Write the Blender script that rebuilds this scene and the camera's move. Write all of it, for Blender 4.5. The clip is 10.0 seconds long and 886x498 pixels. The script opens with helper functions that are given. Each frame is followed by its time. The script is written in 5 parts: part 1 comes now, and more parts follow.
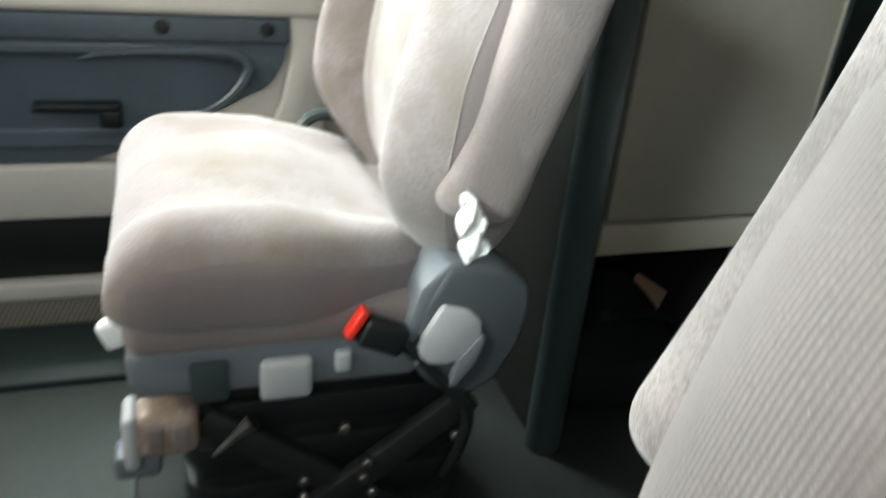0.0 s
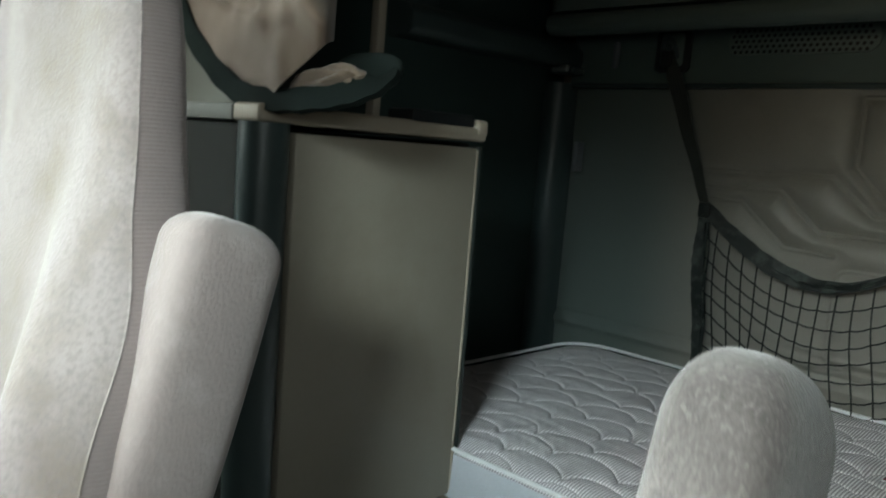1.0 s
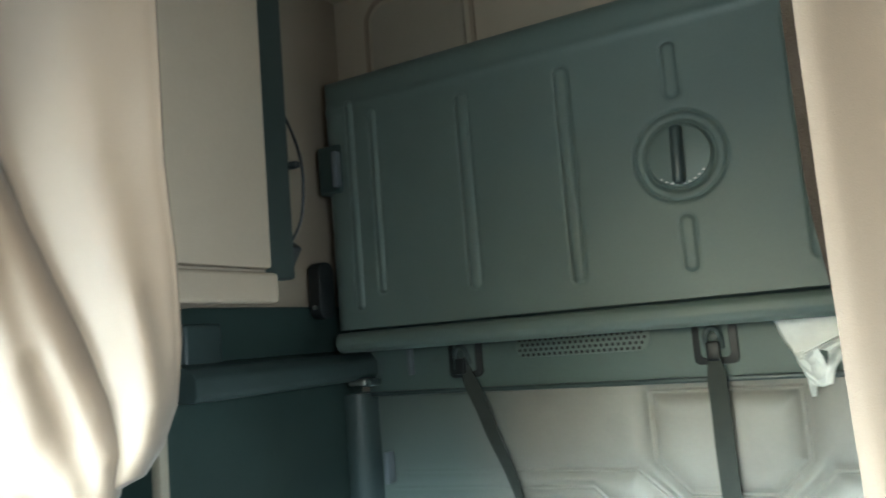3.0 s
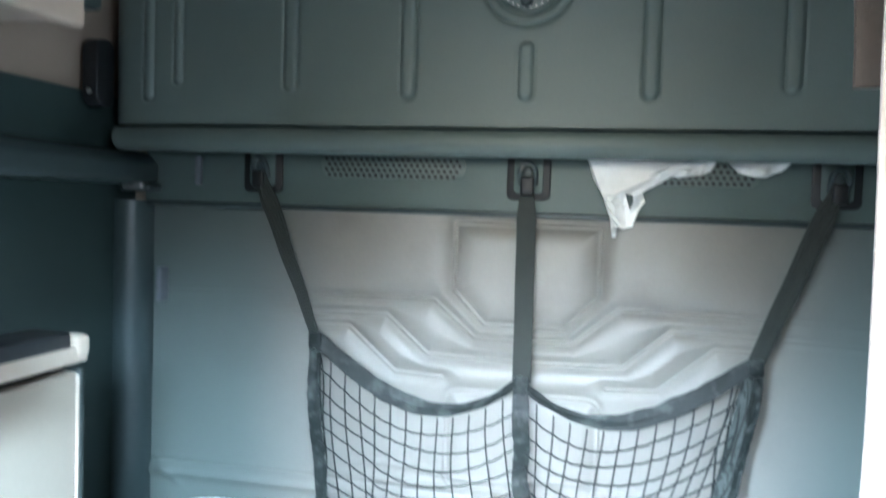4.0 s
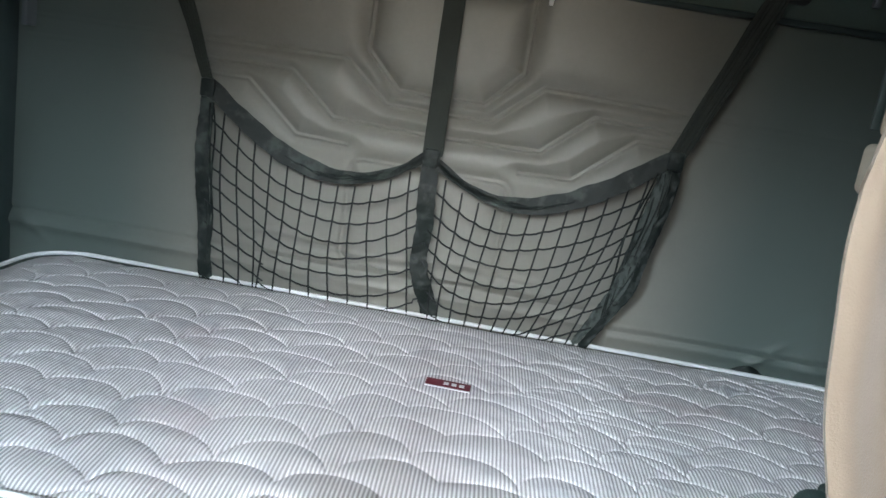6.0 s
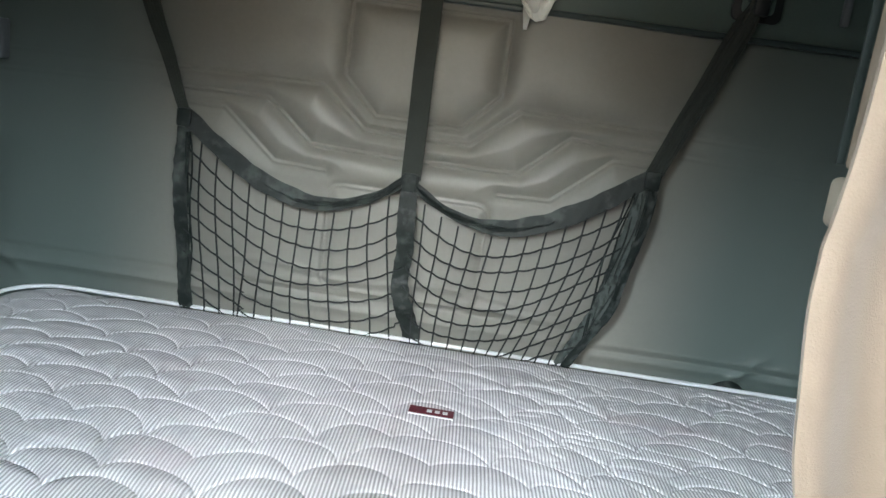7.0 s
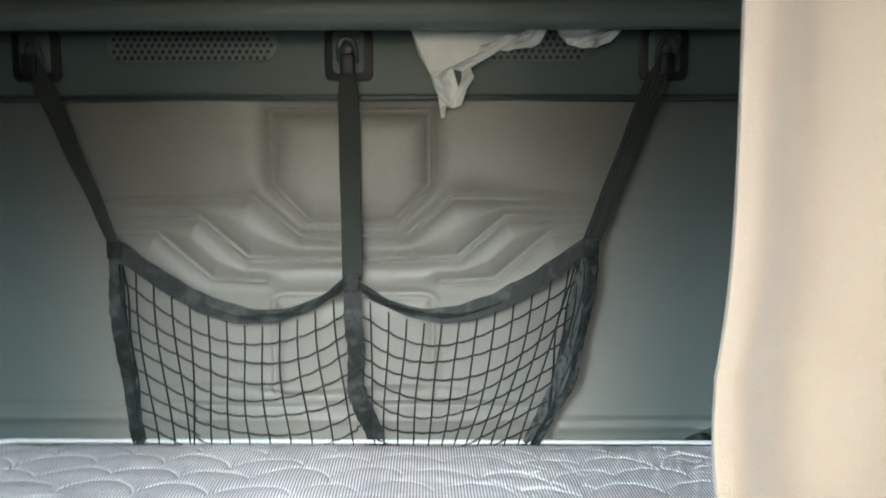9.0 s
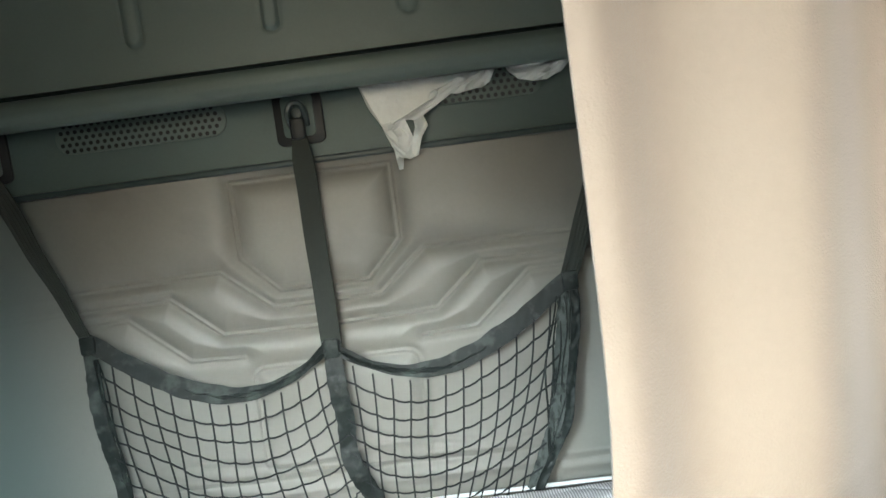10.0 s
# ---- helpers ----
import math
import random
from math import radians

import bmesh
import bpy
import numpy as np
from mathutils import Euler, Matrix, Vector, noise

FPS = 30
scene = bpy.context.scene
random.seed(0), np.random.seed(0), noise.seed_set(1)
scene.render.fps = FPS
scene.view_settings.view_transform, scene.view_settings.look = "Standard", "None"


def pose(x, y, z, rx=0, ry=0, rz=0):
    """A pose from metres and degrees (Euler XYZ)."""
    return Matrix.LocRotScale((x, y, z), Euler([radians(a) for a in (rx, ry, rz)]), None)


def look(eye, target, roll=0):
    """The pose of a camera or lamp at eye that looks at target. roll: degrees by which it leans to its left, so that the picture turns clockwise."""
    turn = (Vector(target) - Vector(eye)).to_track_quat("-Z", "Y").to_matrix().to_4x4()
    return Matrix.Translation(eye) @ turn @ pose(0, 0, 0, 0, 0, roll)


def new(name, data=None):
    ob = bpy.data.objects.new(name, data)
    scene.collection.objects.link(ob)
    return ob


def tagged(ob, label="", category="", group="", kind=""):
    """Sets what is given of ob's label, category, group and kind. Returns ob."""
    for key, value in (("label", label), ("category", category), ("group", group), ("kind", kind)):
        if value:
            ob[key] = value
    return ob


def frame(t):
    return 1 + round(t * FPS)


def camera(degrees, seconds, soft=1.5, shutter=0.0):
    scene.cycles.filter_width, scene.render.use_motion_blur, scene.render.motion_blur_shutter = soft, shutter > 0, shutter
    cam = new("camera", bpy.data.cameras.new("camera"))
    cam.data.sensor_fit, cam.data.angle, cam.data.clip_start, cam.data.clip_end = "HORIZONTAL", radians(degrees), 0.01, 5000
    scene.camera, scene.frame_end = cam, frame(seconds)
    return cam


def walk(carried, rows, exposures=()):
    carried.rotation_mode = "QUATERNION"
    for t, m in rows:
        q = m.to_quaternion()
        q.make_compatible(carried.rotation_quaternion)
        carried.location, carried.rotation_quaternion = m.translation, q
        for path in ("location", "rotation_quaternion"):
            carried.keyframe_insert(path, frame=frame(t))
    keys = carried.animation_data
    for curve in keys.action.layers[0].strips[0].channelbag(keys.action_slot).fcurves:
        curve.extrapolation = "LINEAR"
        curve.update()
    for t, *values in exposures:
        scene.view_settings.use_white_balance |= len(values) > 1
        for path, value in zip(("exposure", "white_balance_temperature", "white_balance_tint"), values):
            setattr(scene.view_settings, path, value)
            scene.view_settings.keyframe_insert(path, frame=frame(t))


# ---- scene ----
cam = camera(58.5, 10.0, shutter=0.3)

PATH = [
    (0, (0.626, -0.195, 1.041), (-0.218, 0.115, 0.602), 5.60),
    (0.1, (0.597, -0.198, 1.047), (-0.242, 0.169, 0.644), 5.82),
    (0.2, (0.572, -0.189, 1.053), (-0.256, 0.236, 0.688), 5.61),
    (0.3, (0.549, -0.182, 1.062), (-0.260, 0.305, 0.734), 5.67),
    (0.4, (0.527, -0.178, 1.071), (-0.258, 0.371, 0.783), 5.97),
    (0.6, (0.502, -0.164, 1.097), (-0.254, 0.455, 0.884), 5.72),
    (0.8, (0.499, -0.158, 1.115), (-0.233, 0.504, 0.955), 5.06),
    (1, (0.461, -0.139, 1.126), (-0.231, 0.571, 1.001), 4.60),
    (1.2, (0.444, -0.128, 1.148), (-0.230, 0.605, 1.056), 3.55),
    (1.5, (0.421, -0.116, 1.208), (-0.237, 0.637, 1.178), 3.01),
    (1.8, (0.447, -0.110, 1.283), (-0.220, 0.634, 1.327), 0.97),
    (2, (0.431, -0.113, 1.341), (-0.225, 0.637, 1.428), 0.39),
    (2.2, (0.425, -0.119, 1.405), (-0.227, 0.632, 1.513), -0.57),
    (3.3, (0.365, -0.067, 1.496), (-0.043, 0.840, 1.601), -4.02),
    (3.5, (0.322, -0.057, 1.471), (-0.030, 0.875, 1.565), -2.33),
    (4, (0.202, -0.015, 1.359), (-0.007, 0.961, 1.308), 1.91),
    (4.2, (0.177, 0.013, 1.319), (0.013, 0.993, 1.206), 2.84),
    (4.5, (0.140, 0.029, 1.220), (0.037, 1.009, 1.048), 4.77),
    (5, (0.152, 0.067, 1.155), (0.072, 1.042, 0.935), 7.86),
    (5.5, (0.168, 0.093, 1.131), (0.101, 1.066, 0.908), 9.46),
    (7, (0.179, 0.103, 1.175), (0.133, 1.081, 0.970), 8.00),
    (7.5, (0.175, 0.105, 1.174), (0.154, 1.085, 0.973), 8.45),
    (8, (0.167, 0.107, 1.178), (0.163, 1.086, 0.974), 8.80),
    (8.5, (0.179, 0.113, 1.205), (0.175, 1.093, 1.010), 6.99),
    (9, (0.221, 0.129, 1.234), (0.211, 1.125, 1.111), -0.06),
    (9.5, (0.270, 0.155, 1.284), (0.258, 1.162, 1.199), -5.32),
    (10, (0.306, 0.180, 1.303), (0.283, 1.189, 1.197), -7.54),
]
EXPOSURES = [(0, 0.95, 6450, 2), (0.5, 0.2, 6450, -1), (1, 0.25, 6350, -1), (1.5, 1.25, 6150, -5), (2, 2.38, 6100, -9), (3.5, 3.38, 5300, -1), (4, 3.42, 5150, 5), (4.5, 2.75, 5450, 5), (5, 1.72, 5850, 6), (5.5, 1.45, 5960, 7), (7, 1.8, 6150, 6), (8.5, 1.9, 6150, 5), (9.5, 2.36, 6120, 4), (10, 2.4, 6120, 3)]
walk(cam, [(t, look(eye, target, roll)) for t, eye, target, roll in PATH], EXPOSURES)

# ---- daylight ----
world = bpy.data.worlds.new("overcast_sky")
scene.world = world
world.use_nodes = True
wn = world.node_tree.nodes
sky = wn.new("ShaderNodeTexSky")
sky.sky_type = "NISHITA"
sky.sun_disc = False
sky.sun_elevation = radians(29)
sky.sun_rotation = radians(179)
sky.dust_density = 4.0
wn["Background"].inputs["Strength"].default_value = 0.075
world.node_tree.links.new(sky.outputs["Color"], wn["Background"].inputs["Color"])

sun_data = bpy.data.lights.new("sun", "SUN")
sun_data.energy, sun_data.angle, sun_data.color = 1.0, radians(28), (0.97, 1.0, 1.0)
sun = new("sun", sun_data)
sun.matrix_world = look((0.2, -10, 5.55), (0, 0, 0))


def window_light(name, place, target, w, h, power, color=(0.95, 0.98, 1.0), spread=70):
    """Skylight through a window: it falls inwards and down."""
    data = bpy.data.lights.new(name, "AREA")
    data.shape, data.size, data.size_y, data.energy, data.color = "RECTANGLE", w, h, power, color
    data.spread = radians(spread)
    ob = new(name, data)
    ob.matrix_world = look(place, target)
    return ob


# the windscreen as a whole, its two halves crossing down into the sleeper, and the side windows
window_light("windscreen_daylight", (0.0, -1.32, 1.55), (0.0, 1.0, 1.15), 1.9, 0.8, 2.4, (1.0, 0.99, 0.97), 180)
window_light("windscreen_daylight", (0.0, -1.38, 1.8), (0.0, 1.9, 0.55), 1.4, 0.3, 1.08, (0.9, 0.97, 1.0), 26)
for side, power, door in ((-1, 1.8, 3.3), (1, 1.75, 2.1)):
    window_light("windscreen_daylight", (side * 0.78, -1.38, 1.75), (-side * 0.82, 1.72, 0.24), 0.4, 0.4, 0.85 * power, (0.86, 0.96, 1.0), 30)
    window_light("side_window_daylight", (side * 1.2, -0.4, 1.42), (-side * 1.0, 0.1, 0.45), 0.75, 0.4, door, (0.97, 0.99, 1.0), 120)
window_light("side_window_daylight", (-1.19, -0.4, 1.4), (-0.45, -0.15, 0.5), 0.8, 0.3, 2.6, (0.97, 0.99, 1.0), 90)

# ---- materials ----
def mat(name, color, rough=0.6, var=0.12, scale=6.0, fine=90.0, bump=0.15, bump_scale=220.0, metal=0.0, spec=0.4, sheen=0.0, stretch=(1, 1, 1)):
    """A surface with broad stains, fine grain and a slight relief."""
    m = bpy.data.materials.new(name)
    m.use_nodes = True
    n, l = m.node_tree.nodes, m.node_tree.links
    b = n["Principled BSDF"]
    co, long = n.new("ShaderNodeTexCoord"), n.new("ShaderNodeMapping")
    long.inputs["Scale"].default_value = stretch
    l.new(co.outputs["Object"], long.inputs["Vector"])
    broad, grain = n.new("ShaderNodeTexNoise"), n.new("ShaderNodeTexNoise")
    broad.inputs["Scale"].default_value, broad.inputs["Detail"].default_value = scale, 5
    grain.inputs["Scale"].default_value, grain.inputs["Detail"].default_value = fine, 3
    for t in (broad, grain):
        l.new((co.outputs["Object"] if t is broad else long.outputs["Vector"]), t.inputs["Vector"])
    mix = n.new("ShaderNodeMath")
    mix.operation = "MULTIPLY_ADD"
    mix.inputs[1].default_value = 0.35
    l.new(grain.outputs["Fac"], mix.inputs[0])
    l.new(broad.outputs["Fac"], mix.inputs[2])
    ramp = n.new("ShaderNodeMapRange")
    ramp.inputs["From Min"].default_value, ramp.inputs["From Max"].default_value = 0.35, 1.0
    ramp.inputs["To Min"].default_value, ramp.inputs["To Max"].default_value = 1 - var, 1 + var
    l.new(mix.outputs[0], ramp.inputs["Value"])
    hue = n.new("ShaderNodeVectorMath")
    hue.operation = "SCALE"
    hue.inputs[0].default_value = color
    l.new(ramp.outputs["Result"], hue.inputs["Scale"])
    l.new(hue.outputs["Vector"], b.inputs["Base Color"])
    rr = n.new("ShaderNodeMapRange")
    rr.inputs["To Min"].default_value, rr.inputs["To Max"].default_value = max(rough - 0.1, 0.03), min(rough + 0.1, 1)
    l.new(broad.outputs["Fac"], rr.inputs["Value"])
    l.new(rr.outputs["Result"], b.inputs["Roughness"])
    b.inputs["Metallic"].default_value = metal
    b.inputs["Specular IOR Level"].default_value = spec
    b.inputs["Sheen Weight"].default_value = sheen
    if bump:
        bt, bp = n.new("ShaderNodeTexNoise"), n.new("ShaderNodeBump")
        bt.inputs["Scale"].default_value, bt.inputs["Detail"].default_value = bump_scale, 4
        bp.inputs["Strength"].default_value, bp.inputs["Distance"].default_value = bump, 0.002
        l.new(long.outputs["Vector"], bt.inputs["Vector"])
        l.new(bt.outputs["Fac"], bp.inputs["Height"])
        l.new(bp.outputs["Normal"], b.inputs["Normal"])
    return m


def ribbed(m, way, period, depth=0.5, dark=0.2):
    """Adds woven ribs, repeating along the given way, to a surface from mat()."""
    n, l = m.node_tree.nodes, m.node_tree.links
    b = n["Principled BSDF"]
    co, dot, mul, sn = n.new("ShaderNodeTexCoord"), n.new("ShaderNodeVectorMath"), n.new("ShaderNodeMath"), n.new("ShaderNodeMath")
    dot.operation = "DOT_PRODUCT"
    dot.inputs[1].default_value = way
    l.new(co.outputs["Object"], dot.inputs[0])
    mul.operation, sn.operation = "MULTIPLY", "SINE"
    mul.inputs[1].default_value = 2 * math.pi / period
    l.new(dot.outputs["Value"], mul.inputs[0])
    l.new(mul.outputs[0], sn.inputs[0])
    bp = n.new("ShaderNodeBump")
    bp.inputs["Strength"].default_value, bp.inputs["Distance"].default_value = depth, 0.0015
    l.new(sn.outputs[0], bp.inputs["Height"])
    if b.inputs["Normal"].links:
        l.new(b.inputs["Normal"].links[0].from_socket, bp.inputs["Normal"])
    l.new(bp.outputs["Normal"], b.inputs["Normal"])
    shade = n.new("ShaderNodeMapRange")
    shade.inputs["From Min"].default_value = -1
    shade.inputs["To Min"].default_value, shade.inputs["To Max"].default_value = 1 - dark, 1 + dark * 0.4
    l.new(sn.outputs[0], shade.inputs["Value"])
    tone = n.new("ShaderNodeVectorMath")
    tone.operation = "SCALE"
    l.new(b.inputs["Base Color"].links[0].from_socket, tone.inputs[0])
    l.new(shade.outputs["Result"], tone.inputs["Scale"])
    l.new(tone.outputs["Vector"], b.inputs["Base Color"])
    return m


def stained(m, color, scale, low, high, seed=0.0, stretch=(1, 1, 1)):
    """Lays soft irregular stains of a colour over a surface from mat()."""
    n, l = m.node_tree.nodes, m.node_tree.links
    b = n["Principled BSDF"]
    co, mp, t, r, mx = (n.new("ShaderNode" + k) for k in ("TexCoord", "Mapping", "TexNoise", "MapRange", "Mix"))
    mp.inputs["Location"].default_value, mp.inputs["Scale"].default_value = (seed, seed * 0.7, -seed), stretch
    l.new(co.outputs["Object"], mp.inputs["Vector"])
    l.new(mp.outputs["Vector"], t.inputs["Vector"])
    t.inputs["Scale"].default_value, t.inputs["Detail"].default_value = scale, 6
    r.inputs["From Min"].default_value, r.inputs["From Max"].default_value = low, high
    l.new(t.outputs["Fac"], r.inputs["Value"])
    mx.data_type = "RGBA"
    l.new(r.outputs["Result"], mx.inputs["Factor"])
    l.new(b.inputs["Base Color"].links[0].from_socket, mx.inputs["A"])
    mx.inputs["B"].default_value = (*color, 1)
    l.new(mx.outputs["Result"], b.inputs["Base Color"])
    return m


CHARCOAL = mat("charcoal_plastic", (0.031, 0.05, 0.047), 0.45, 0.2, 4, 140, 0.25, 420)
CHARCOAL_SMOOTH = mat("smooth_charcoal_plastic", (0.042, 0.059, 0.059), 0.36, 0.15, 5, 60, 0.08, 300)
BLACK = mat("black_plastic", (0.012, 0.014, 0.015), 0.45, 0.2, 8, 90, 0.2, 300)
BLACK_METAL = mat("black_painted_metal", (0.014, 0.015, 0.015), 0.6, 0.2, 9, 90, 0.1, 200)
STEEL = mat("worn_steel", (0.5, 0.5, 0.48), 0.35, 0.15, 20, 120, 0.1, 300, metal=1.0)
PANEL_GREY = mat("bunk_panel_plastic", (0.118, 0.151, 0.137), 0.45, 0.12, 3, 160, 0.22, 500)
RAIL_GREY = mat("ledge_plastic", (0.098, 0.134, 0.124), 0.5, 0.12, 3, 160, 0.2, 480)
BLUE_GREY = mat("blue_grey_door_plastic", (0.1, 0.128, 0.15), 0.34, 0.15, 4, 120, 0.2, 380)
DARK_SLATE = mat("dark_slate_plastic", (0.075, 0.085, 0.094), 0.45, 0.15, 5, 120, 0.15, 300)
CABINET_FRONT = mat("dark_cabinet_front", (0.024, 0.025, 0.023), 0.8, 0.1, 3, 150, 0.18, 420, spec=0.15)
PALE_PANEL = mat("pale_grey_green_panel", (0.155, 0.162, 0.145), 0.6, 0.1, 3, 150, 0.18, 420)
DARK_FLOOR = mat("black_rubber_floor", (0.022, 0.026, 0.025), 0.75, 0.25, 3, 60, 0.3, 160)
SLATE = mat("slate_grey_plastic", (0.14, 0.155, 0.17), 0.5, 0.15, 5, 120, 0.15, 300)
stained(PANEL_GREY, (0.118, 0.155, 0.14), 9, 0.58, 0.9, 6.1)
stained(RAIL_GREY, (0.1, 0.118, 0.112), 14, 0.58, 0.9, 3.3)
LIGHT_GREY = mat("light_grey_plastic", (0.42, 0.43, 0.44), 0.45, 0.1, 8, 90, 0.1, 300)
BEIGE = mat("beige_plastic", (0.3, 0.245, 0.19), 0.75, 0.08, 4, 120, 0.2, 400, spec=0.2)
IVORY = mat("ivory_door_plastic", (0.77, 0.725, 0.65), 0.5, 0.08, 4, 120, 0.15, 380)
TRIM_TAN = mat("tan_cabinet_trim", (0.34, 0.3, 0.24), 0.55, 0.1, 4, 120, 0.15, 400)
CABINET_DOOR = stained(mat("taupe_cabinet_door", (0.26, 0.235, 0.19), 0.55, 0.08, 2.5, 150, 0.18, 420), (0.2, 0.17, 0.13), 4, 0.58, 0.8, 3.1)
HEADLINER = mat("beige_headliner", (0.42, 0.36, 0.28), 0.9, 0.08, 5, 200, 0.3, 500)
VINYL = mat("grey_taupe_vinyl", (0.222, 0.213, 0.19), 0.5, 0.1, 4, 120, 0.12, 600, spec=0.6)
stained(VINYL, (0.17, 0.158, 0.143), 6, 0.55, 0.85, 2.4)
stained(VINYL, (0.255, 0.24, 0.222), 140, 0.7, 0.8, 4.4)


def side_shade(m, other, half, soft):
    """Fades a surface into another tone beyond the given half width, painting in the shade of its sides."""
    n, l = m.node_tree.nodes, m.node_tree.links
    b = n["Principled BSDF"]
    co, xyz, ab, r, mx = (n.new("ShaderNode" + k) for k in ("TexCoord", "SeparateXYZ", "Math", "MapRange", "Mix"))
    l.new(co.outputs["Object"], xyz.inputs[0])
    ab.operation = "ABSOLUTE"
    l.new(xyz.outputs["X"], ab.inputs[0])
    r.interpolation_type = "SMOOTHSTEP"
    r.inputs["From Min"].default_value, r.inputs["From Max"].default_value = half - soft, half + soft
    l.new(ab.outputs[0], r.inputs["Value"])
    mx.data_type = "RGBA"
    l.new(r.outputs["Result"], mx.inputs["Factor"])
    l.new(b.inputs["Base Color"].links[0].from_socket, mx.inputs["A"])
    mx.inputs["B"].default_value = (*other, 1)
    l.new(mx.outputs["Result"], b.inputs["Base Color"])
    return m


# the wall's darker, greener flanks are shade put into the vinyl's colour
side_shade(VINYL, (0.1, 0.122, 0.111), 0.62, 0.16)
VELOUR = stained(mat("taupe_velour", (0.245, 0.213, 0.207), 0.95, 0.13, 9, 160, 0.55, 260, sheen=0.35), (0.15, 0.12, 0.085), 8, 0.46, 0.74, 1.7)
stained(VELOUR, (0.17, 0.14, 0.118), 15, 0.52, 0.74, 4.9)
stained(VELOUR, (0.18, 0.155, 0.15), 190, 0.45, 0.8, 2.2)
ARM_VELOUR = stained(mat("rose_taupe_velour", (0.212, 0.176, 0.168), 0.95, 0.13, 9, 160, 0.55, 260, sheen=0.3), (0.27, 0.235, 0.226), 30, 0.55, 0.8, 3.3)
VELOUR_DARK = mat("brown_velour", (0.16, 0.132, 0.125), 0.95, 0.14, 9, 160, 0.5, 260, sheen=0.3)
VELOUR_GREY = mat("coarse_grey_velour", (0.15, 0.132, 0.127), 0.95, 0.75, 14, 700, 0.45, 800, sheen=0.3, stretch=(1, 1, 0.35))
stained(VELOUR_GREY, (0.085, 0.075, 0.073), 470, 0.46, 0.78, 3.4, (1, 1, 0.3))
stained(VELOUR_GREY, (0.205, 0.18, 0.175), 430, 0.54, 0.82, 7.7, (1, 1, 0.3))
# cushion side and gusset: the seat velour darkened for the shade on its flanks
SIDE_VELOUR = ribbed(mat("shaded_mauve_velour", (0.165, 0.136, 0.134), 0.95, 0.12, 9, 160, 0.4, 260, sheen=0.3), (0, 0, 1), 0.004, 0.3, 0.08)
GUSSET = ribbed(mat("shaded_taupe_ribbed_gusset", (0.195, 0.162, 0.155), 0.95, 0.12, 9, 160, 0.4, 260, sheen=0.3), (0, 0, 1), 0.004, 0.3, 0.1)
CORDUROY = ribbed(mat("ribbed_grey_seat_fabric", (0.162, 0.142, 0.137), 0.95, 0.3, 9, 420, 0.5, 300, sheen=0.3), (0.82, -0.57, 0), 0.0032, 0.5, 0.16)
CURTAIN = mat("beige_curtain_cloth", (0.15, 0.111, 0.08), 0.75, 0.07, 4, 200, 0.2, 700, sheen=0.2)
WEBBING = stained(mat("black_satin_webbing", (0.012, 0.016, 0.015), 0.5, 0.4, 30, 260, 0.3, 300, spec=0.22), (0.043, 0.052, 0.048), 30, 0.5, 0.66, 0.7)
STRAP = mat("dark_grey_strap", (0.042, 0.047, 0.042), 0.8, 0.2, 10, 300, 0.25, 600, spec=0.15)
VEIL = stained(mat("grey_gathered_mesh", (0.075, 0.086, 0.081), 0.7, 0.3, 30, 260, 0.3, 300, spec=0.2), (0.02, 0.024, 0.023), 70, 0.5, 0.66, 1.3, (1, 1, 0.5))
DARK_EDGE = mat("dark_green_plastic", (0.02, 0.028, 0.026), 0.5, 0.2, 6, 120, 0.2, 400)
CORD = mat("black_net_cord", (0.012, 0.015, 0.016), 0.7, 0.2, 30, 300, 0.4, 900)
BROWN_BAND = mat("dark_brown_braid", (0.03, 0.022, 0.016), 0.95, 0.25, 18, 200, 0.4, 500, spec=0.1)
HEM_CLOTH = mat("dark_hem_cloth", (0.011, 0.016, 0.0145), 0.95, 0.25, 18, 200, 0.4, 500, spec=0.1)
RUBBER = mat("dark_rubber_mat", (0.055, 0.066, 0.06), 0.7, 0.25, 3, 60, 0.3, 160)
PLASTIC_BAG = mat("white_plastic_bag", (0.88, 0.89, 0.87), 0.4, 0.08, 20, 90, 0.3, 120)
RED = mat("red_button", (0.75, 0.035, 0.02), 0.35, 0.08, 20, 90, 0.05, 200)
ORANGE = mat("orange_belt", (0.8, 0.13, 0.02), 0.6, 0.1, 20, 200, 0.3, 500)
MAROON = mat("maroon_label", (0.13, 0.012, 0.025), 0.55, 0.15, 40, 300, 0.2, 700)
VALVE_TAN = stained(mat("worn_tan_plastic", (0.27, 0.2, 0.155), 0.5, 0.15, 20, 90, 0.1, 300), (0.5, 0.45, 0.4), 60, 0.55, 0.8, 1.1)
CARD = mat("brown_cardboard", (0.38, 0.24, 0.15), 0.8, 0.12, 20, 120, 0.2, 300)
BAG_CLOTH = mat("black_bag_cloth", (0.008, 0.01, 0.011), 0.85, 0.3, 12, 200, 0.4, 300)
PIPING = mat("white_piping", (0.72, 0.73, 0.74), 0.7, 0.1, 30, 200, 0.3, 600)
MATTRESS_SIDE = mat("grey_mattress_side", (0.42, 0.44, 0.48), 0.8, 0.12, 7, 160, 0.3, 300)
ASPHALT = mat("dusty_concrete", (0.42, 0.38, 0.33), 0.9, 0.2, 0.6, 30, 0.3, 60)
OUTSIDE_WHITE = mat("white_painted_wall", (0.78, 0.79, 0.78), 0.6, 0.1, 0.5, 8, 0.0, 30)
OUTSIDE_GREY = mat("grey_rendered_wall", (0.13, 0.14, 0.135), 0.8, 0.1, 0.5, 8, 0.0, 30)

